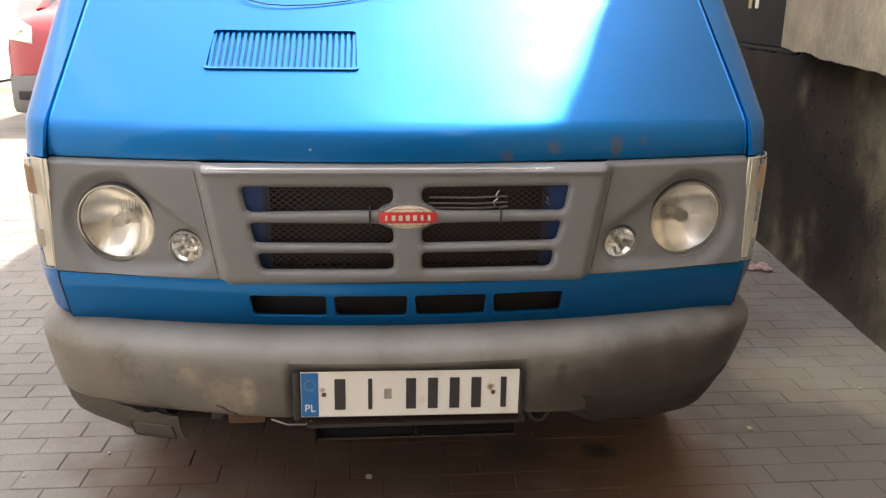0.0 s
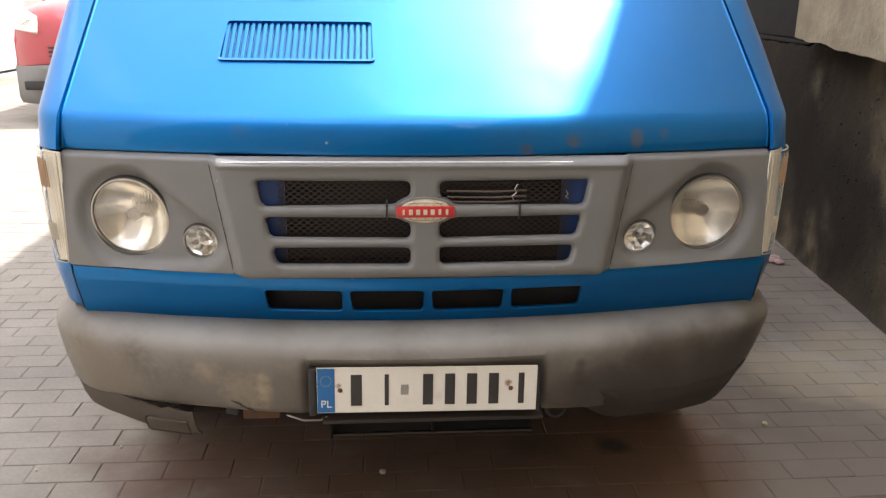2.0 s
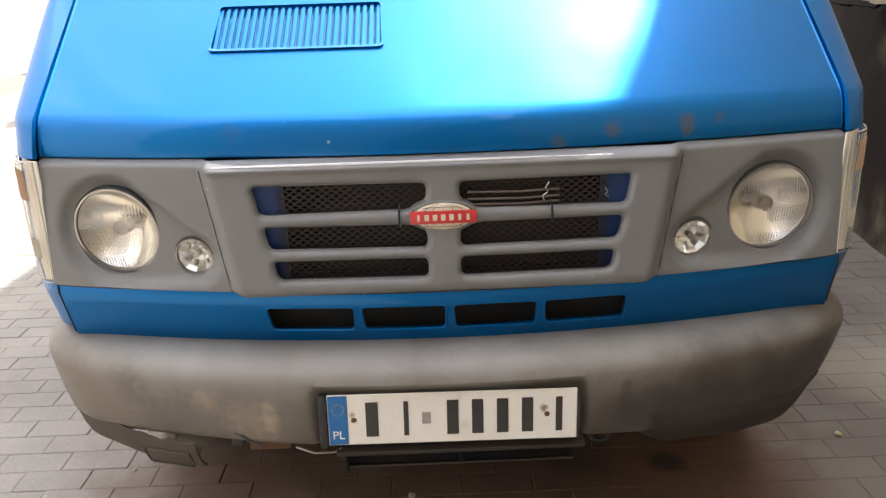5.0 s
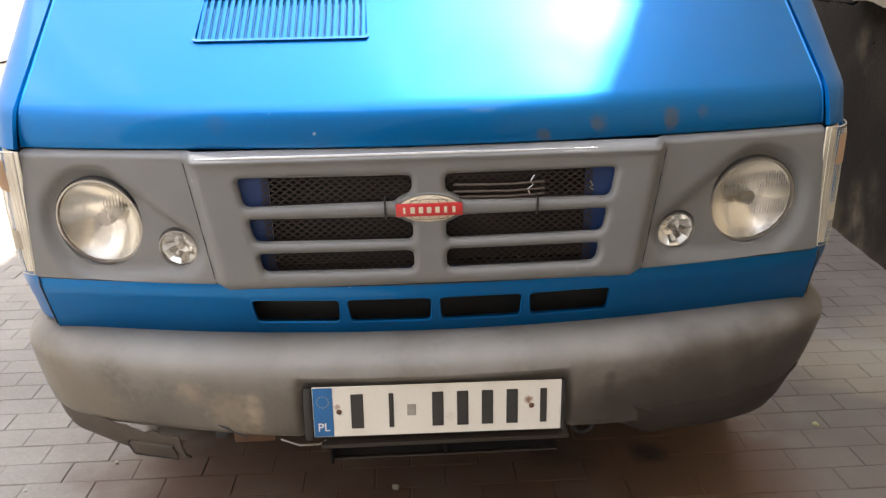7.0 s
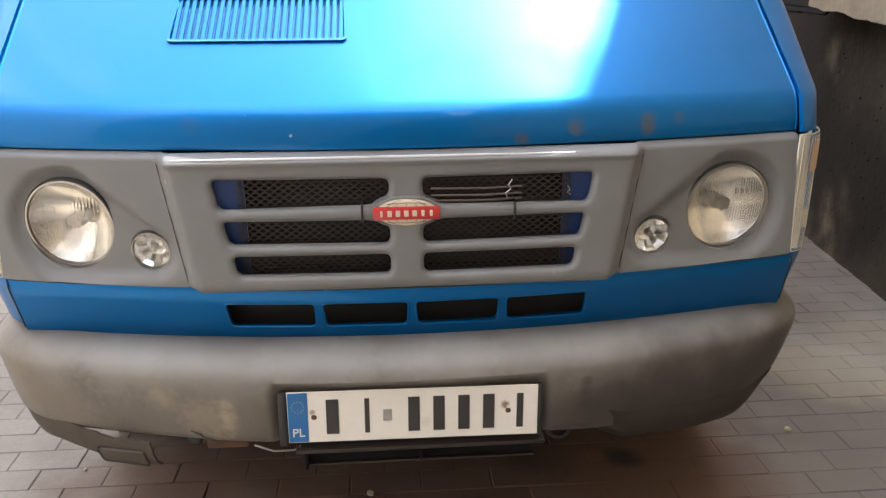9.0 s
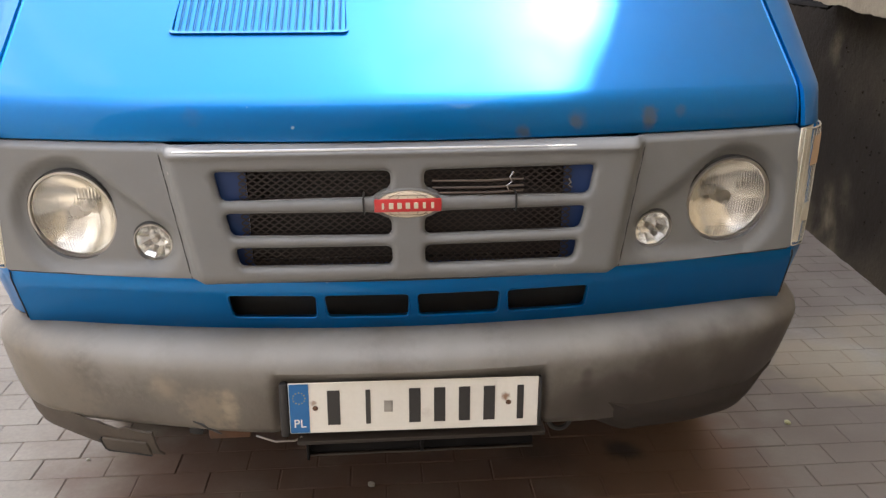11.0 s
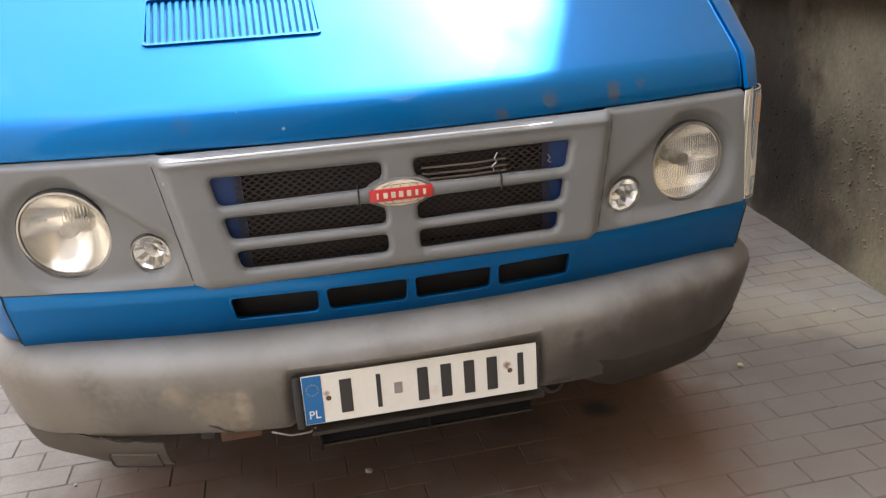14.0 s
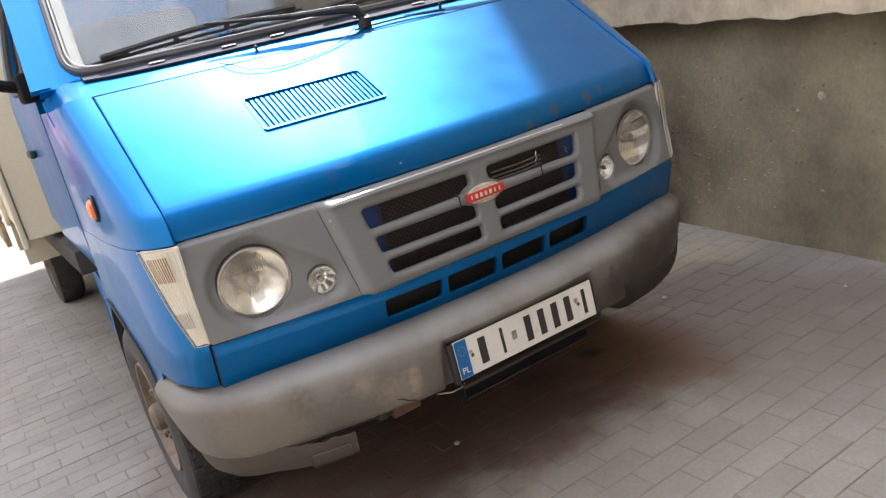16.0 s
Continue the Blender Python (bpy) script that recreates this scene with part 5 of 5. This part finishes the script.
def wall_slab(y0, y1, z0, z1, out, thick):
    """A length of the slanting wall: its face stands out metres before the wall's line."""
    ang = -math.atan(0.136)
    c = (y0 + y1) / 2
    m = Matrix.Rotation(ang, 4, "Z")
    g = box(0, 0, 0, thick, (y1 - y0) / math.cos(ang), z1 - z0, 0.004, 1)
    return moved(g, Matrix.Translation((wall_x(c), c, (z0 + z1) / 2)) @ m @ Matrix.Translation((thick / 2 - out, 0, 0)))


def wall_sheet(y0, y1, lower, upper, out, n=60, rag=0.0):
    """A plastered face on the slanting wall with an uneven lower edge."""
    rows = 10

    def fn(j, y):
        f = j / rows
        z = lower(y) * (1 - f) + upper * f
        z += rag * (1 - f) ** 6 * noise.fractal(Vector((y * 5.1, 0.2, 0)), 0.8, 2.2, 6)
        bulge = 0.006 * noise.noise(Vector((y * 1.3, z * 1.3, 3)))
        return wall_x(y) - (out + bulge), y, z
    return shell(fn, range(rows + 1), steps(y0, y1, n), -0.10)


TOP = 5.72
wall_east = tagged(part("wall_east", wall_slab(-14, 14, -0.05, TOP, 0.0, 0.35), M_PLASTER, None), "tall plastered house wall beside the van", "wall", kind="structure")


def wall_gable(profile, out, thick):
    """The wall's upper end: a slab in the wall's plane with the outline of (y, z) points."""
    n = len(profile)
    vs = [Vector((wall_x(y) - out, y, z)) for y, z in profile] + [Vector((wall_x(y) - out + thick, y, z)) for y, z in profile]
    return vs, [list(range(n)), list(reversed(range(n, 2 * n)))] + [[i, (i + 1) % n + 0, (i + 1) % n + n, i + n] for i in range(n)]


# upper wall out of view, outlined to fit the shadow on the bonnet
tagged(part("wall_gable", wall_gable([(-9.0, TOP - 0.4), (2.95, TOP - 0.4), (2.95, 5.84), (0.3, 7.6), (-2.5, 7.6), (-5.4, 5.5), (-9.0, 5.5)], 0.08, 0.43), M_PLASTER, None), "gable end of the tall plastered wall", "wall", kind="structure")
socle = tagged(part("wall_plinth", joined(*[shell(lambda j, y: (wall_x(y) - 0.018 - 0.012 * smooth(0.12, 0.0, j) + 0.007 * noise.noise(Vector((y * 2, j * 2, 0))) + 0.004 * noise.noise(Vector((y * 23, j * 23, 5))), y, min(j, 1.30 if y < 2.6 else 1.162 + 0.001 * j)), steps(-0.02, 1.30, 44), steps(-3.0, 6.5, 220), -0.05)]), M_SOCLE, None, sharp=60), "dark rough-cast plinth along the wall, stained, with shade painted towards the rear", "wall plinth", kind="structure")
_lumps, _r = [], random.Random(11)
for _k in range(620):
    _y, _z, _s = _r.uniform(-0.9, 2.4), 0.12 + 0.92 * _r.random() ** 0.8, _r.uniform(0.003, 0.0085)
    if _k > 220:
        _y, _z, _s = _r.gauss(1.0, 0.36), _r.gauss(0.55, 0.17), _r.uniform(0.0035, 0.0095)
    if not (0.05 < _z < 1.0 and _y < 2.4):
        continue
    _lumps.append(moved(lathe([(0.0, 0.9), (0.6, 0.7), (0.95, 0.2), (1.0, -0.3)], 7), Matrix.Translation((wall_x(_y) - 0.069, _y, _z)) @ Matrix.Rotation(-math.pi / 2, 4, "Y")
                  @ Matrix.Rotation(_r.uniform(0, 3), 4, "Z") @ Matrix.Diagonal((_s * _r.uniform(0.7, 1.3), _s, _s * 0.9, 1))))
tagged(part("render_lump", joined(*_lumps), M_SOCLE, socle), kind="stuff")
part("render_chip", moved(lathe([(0.0, 0.5), (0.7, 0.4), (1.0, -0.2)], 9), Matrix.Translation((wall_x(0.23) - 0.071, 0.23, 0.735)) @ Matrix.Rotation(-math.pi / 2, 4, "Y") @ Matrix.Diagonal((0.018, 0.012, 0.008, 1))), M_PEB, socle, "pale stone in the render")
tagged(part("wall_plaster", wall_sheet(-6.0, 2.62, lambda y: 1.083 + 0.049 * y, TOP - 0.02, 0.075, 420, 0.016), M_PLASTER, None), "thick dirty beige plaster ending raggedly above the plinth", "plaster", kind="structure")
# out of sight; added so the wall's shadow edge runs straight
tagged(part("wall_plaster", wall_slab(2.63, 13.9, 3.22, TOP - 0.02, 0.075, 0.10), M_PLASTER, None), "unseen plaster slab above the steel cabinet, added to shape the wall's shadow", "plaster", kind="structure")
tagged(part("wall_fillet", shell(lambda j, y: (wall_x(y) - 0.035 + 0.03 * j + 0.006 * noise.noise(Vector((y * 6, 0, 0))) * (1 - j), y, 0.006 + 0.022 * j * j), [0, 0.5, 1], steps(-3.0, 6.5, 120), -0.03), M_JOINT, None), "mortar fillet between wall and paving", "kerb", kind="structure")
steel_door = thing("steel_cabinet", "dark painted steel cabinet set in the wall", "cabinet", (2.6, 4.6, 1.2))
part("door_leaf", wall_slab(2.65, 6.2, 1.195, 3.2, 0.06, 0.10), M_DARKDOOR, steel_door)
for y, z, c in ((3.60, 1.45, M_YELLOW), (3.46, 1.45, M_CREAMBADGE)):
    part("sticker", wall_slab(y - 0.035, y + 0.035, z - 0.03, z + 0.03, 0.064, 0.004), c, steel_door)
part("cabinet_sill", wall_slab(2.64, 6.2, 1.165, 1.192, 0.07, 0.12), M_DARKDOOR, steel_door)

# the far side of the yard and what closes it
def facade(name, x0, y0, x1, y1, h, label, thick=0.4, skin=None):
    """A plain house front with a cornice."""
    a, b = Vector((x0, y0, 0)), Vector((x1, y1, 0))
    length = (b - a).length
    m = Matrix.Translation(a) @ Matrix.Rotation(math.atan2(y1 - y0, x1 - x0), 4, "Z")
    house = thing(name, label, "house", (a + b) / 2)
    part("wall", panel([(0, 0), (length, 0), (length, h), (0, h)], [], 1.5, lambda u, z, d: m @ Vector((u, d, z)), thick), skin or M_FACADE, house)
    part("cornice", moved(box(length / 2, -0.1, h - 0.1, length, 0.4, 0.25, 0.03), m), M_FACADE, house)
    return house


# this front is set close and pale to bounce light at the van
facade("house", -7.7, 18.0, -7.7, -8.0, 8.5, "pale house front across the yard, placed to bounce light")
facade("house", -9.0, 19.0, 6.0, 19.0, 7.0, "pale plastered house closing the yard")
# unseen dark front, added to cut the light reaching the van from ahead
facade("house", 1.1, -5.0, -5.0, -5.0, 9.5, "unseen dark house front, added to block light from ahead of the van", 0.4, M_DARKFACADE)


def red_car(cx, y):
    """A tall red family car seen from its front."""
    car = thing("red_car", "tall red car with big clear headlights and grey bumper, parked", "car", (cx, y + 2, 0))
    prof = [(0.06, 0.60), (0.0, 0.66), (-0.01, 0.88), (0.03, 1.05), (0.10, 1.17), (0.24, 1.27), (0.60, 1.34), (0.95, 1.38), (1.10, 1.41), (1.45, 1.66), (1.80, 1.90), (2.3, 1.97), (3.6, 1.95), (4.2, 1.85), (4.35, 1.2), (4.38, 0.4)]

    def fn(u, j):
        py, pz = prof[int(j)]
        half = 0.95 - 0.20 * smooth(1.34, 1.95, pz)
        edge = abs(u)
        return cx + half * u, y + py + 0.22 * edge ** 4 * (1 if py < 1.0 else 0), pz - 0.07 * edge ** 5
    part("body", shell(fn, steps(-1, 1, 24), range(len(prof)), 0.02), M_REDPAINT, car)
    arches = [[(wy + 0.36 * math.cos(q), 0.30 + 0.36 * math.sin(q)) for q in steps(math.pi, 0.0, 10)] for wy in (0.85, 3.45)]
    for s in (1, -1):
        low = [(0.2, 0.28)] + arches[0] + arches[1] + [(4.34, 0.28)]
        part("flank", panel(low + [(4.34, 1.2), (0.95, 1.30), (0.3, 1.12), (0.2, 0.9)], [], 0.3, lambda a, z, d: (cx + s * (0.945 - d), y + a, z), 0.03), M_REDPAINT, car)
        order = steps(0, 1, 8) if s > 0 else steps(1, 0, 8)
        front = lambda a, b, out: (cx + s * (0.62 + 0.29 * a), y + 0.22 * (0.66 + 0.30 * a) ** 4 - 0.012 - out + 0.11 * b, 0.99 + 0.29 * b * (0.55 + 0.45 * a) + 0.03 * a)
        lampo = part("headlight", shell(lambda a, b: front(a, b, 0.0), order, steps(0, 1, 6), 0.03), M_BACKING, car, "large clear swept headlight")
        part("lens", shell(lambda a, b: front(a, b, 0.022), order, steps(0, 1, 6), 0.004), M_FOGL, lampo).visible_shadow = False
        part("bulb", lathe([(0.0, 0.02), (0.05, 0.01), (0.065, -0.01)], 16, Matrix.Translation(front(0.5, 0.45, 0.012)) @ Matrix.Rotation(math.pi / 2, 4, "X")), M_CHROME, lampo)
        part("fog_light", box(cx + s * 0.68, y - 0.025, 0.42, 0.24, 0.04, 0.10, 0.02), M_BLACK, car)
        part("side_window", panel([(1.3, 1.38), (3.9, 1.38), (3.7, 1.78), (1.75, 1.80)], [], 0.4, lambda a, z, d: (cx + s * (0.95 - 0.34 * (z - 1.34) - d), y + a, z), 0.02), M_CARGLASS, car)
        for wy in (0.85, 3.45):
            m = Matrix.Translation((cx + s * 0.93, y + wy, 0.31)) @ Matrix.Rotation(s * math.pi / 2, 4, "Y")
            w = part("wheel", lathe([(0.19, -0.19), (0.29, -0.19), (0.31, -0.16), (0.31, -0.04), (0.29, 0.0), (0.20, 0.0)], 32, m), M_TYRE, car)
            part("rim", lathe([(0.20, -0.01), (0.18, -0.03), (0.0, -0.02)], 24, m), M_RING, w)
    part("grille", joined(*[box(cx, y - 0.012, z, 1.0, 0.03, 0.020, 0.005) for z in (0.74, 0.785, 0.83)]), M_BLACK, car, "black grille slats")
    part("bumper", shell(lambda u, j: (cx + 0.97 * u, y - 0.05 + 0.26 * abs(u) ** 3 + (0.05, 0.0, 0.0, 0.05)[int(j)], (0.20, 0.27, 0.60, 0.66)[int(j)]), steps(-1, 1, 20), range(4), 0.04), M_GREY, car, "grey plastic bumper")
    part("intake", box(cx, y - 0.055, 0.36, 0.9, 0.03, 0.12, 0.02), M_BLACK, car)
    part("windscreen", shell(lambda u, j: (cx + (0.80 - 0.10 * j) * u, y + 1.10 + 0.66 * j, 1.385 + 0.50 * j), steps(-1, 1, 8), [0, 0.5, 1], 0.02), M_CARGLASS, car)
    part("underbody", box(cx, y + 2.2, 0.30, 1.7, 3.9, 0.16, 0.03), M_SOIL, car)
    return car


red_car(-3.27, 7.6)

# ---- small things on the ground ----
def pebble(name, x, y, r, material, label, flat=0.7):
    bm = bmesh.new()
    bmesh.ops.create_icosphere(bm, subdivisions=2, radius=r)
    for v in bm.verts:
        v.co *= 1 + 0.35 * noise.noise(v.co * (1.2 / r) + Vector((x * 7, y * 7, 0)))
        v.co.z *= flat
    low = min(v.co.z for v in bm.verts)
    for v in bm.verts:
        v.co += Vector((x, y, 0.0125 - low * 0.9))
    return solid(name, bm, material, label, "litter" if "litter" in name else "stone", "loose stones" if name == "pebble" else "")


pebble("pebble", -0.107, 0.349, 0.010, M_PEB, "small pale stone lying on the pavers")
pebble("leaf_scrap", 1.195, 0.572, 0.011, M_LEAF, "yellow-green leaf scrap lying on the pavers", 0.5)
for x, y, r in ((-0.936, 0.538, 0.006), (-1.15, 0.42, 0.006), (1.46, 1.55, 0.010), (1.758, 0.843, 0.008), (1.612, -0.026, 0.007)):
    pebble("pebble", x, y, r, M_PEB, "small pale stone lying on the pavers")
for k, (x, y) in enumerate(((2.05, 2.32), (2.09, 2.36), (2.02, 2.38), (2.08, 2.28), (2.0, 2.3))):
    pebble("litter_scrap", x, y, 0.028, M_LITTER, "crumpled pinkish litter on the pavers by the wall", 0.5)

# ---- paving blocks ----
def paver_mesh(w, l, name):
    g = box(0, 0, 0, w - 0.0026, l - 0.0026, 0.03, 0.0022, 1)
    return mesh_of(name, g[0], g[1], M_PAVE, 30)


PW, PL_ = 0.2, 0.1
_pm = paver_mesh(PW, PL_, "paver")
_rest_v, _rest_f = [], []
_unit = box(0, 0, 0, PW - 0.0026, PL_ - 0.0026, 0.03, 0.0022, 1)
rng = random.Random(5)
for r in range(-40, 130):
    y = 0.305 + r * PL_
    off = 0.1 if r % 2 else 0.0
    for c in range(-36, 14):
        x = 0.035 + c * PW + off
        if x > wall_x(y) + 0.04 or not -6.9 < x < 2.9:
            continue
        z = -0.003 + rng.uniform(-0.0015, 0.0015)
        tilt = (rng.uniform(-0.004, 0.004), rng.uniform(-0.004, 0.004), rng.uniform(-0.006, 0.006))
        dx, dy = rng.uniform(-0.001, 0.001), rng.uniform(-0.001, 0.001)
        if -1.35 < x < 1.9 and -0.62 < y < 1.15 and not (abs(x) < 0.7 and y > 0.75):
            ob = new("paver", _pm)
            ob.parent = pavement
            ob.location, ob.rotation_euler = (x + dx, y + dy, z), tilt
        elif y < 12 and not (y > 6.5 and x < -6):
            n = len(_rest_v)
            m = Matrix.LocRotScale((x + dx, y + dy, z), Euler(tilt), None)
            _rest_v += [m @ v for v in _unit[0]]
            _rest_f += [[i + n for i in f] for f in _unit[1]]
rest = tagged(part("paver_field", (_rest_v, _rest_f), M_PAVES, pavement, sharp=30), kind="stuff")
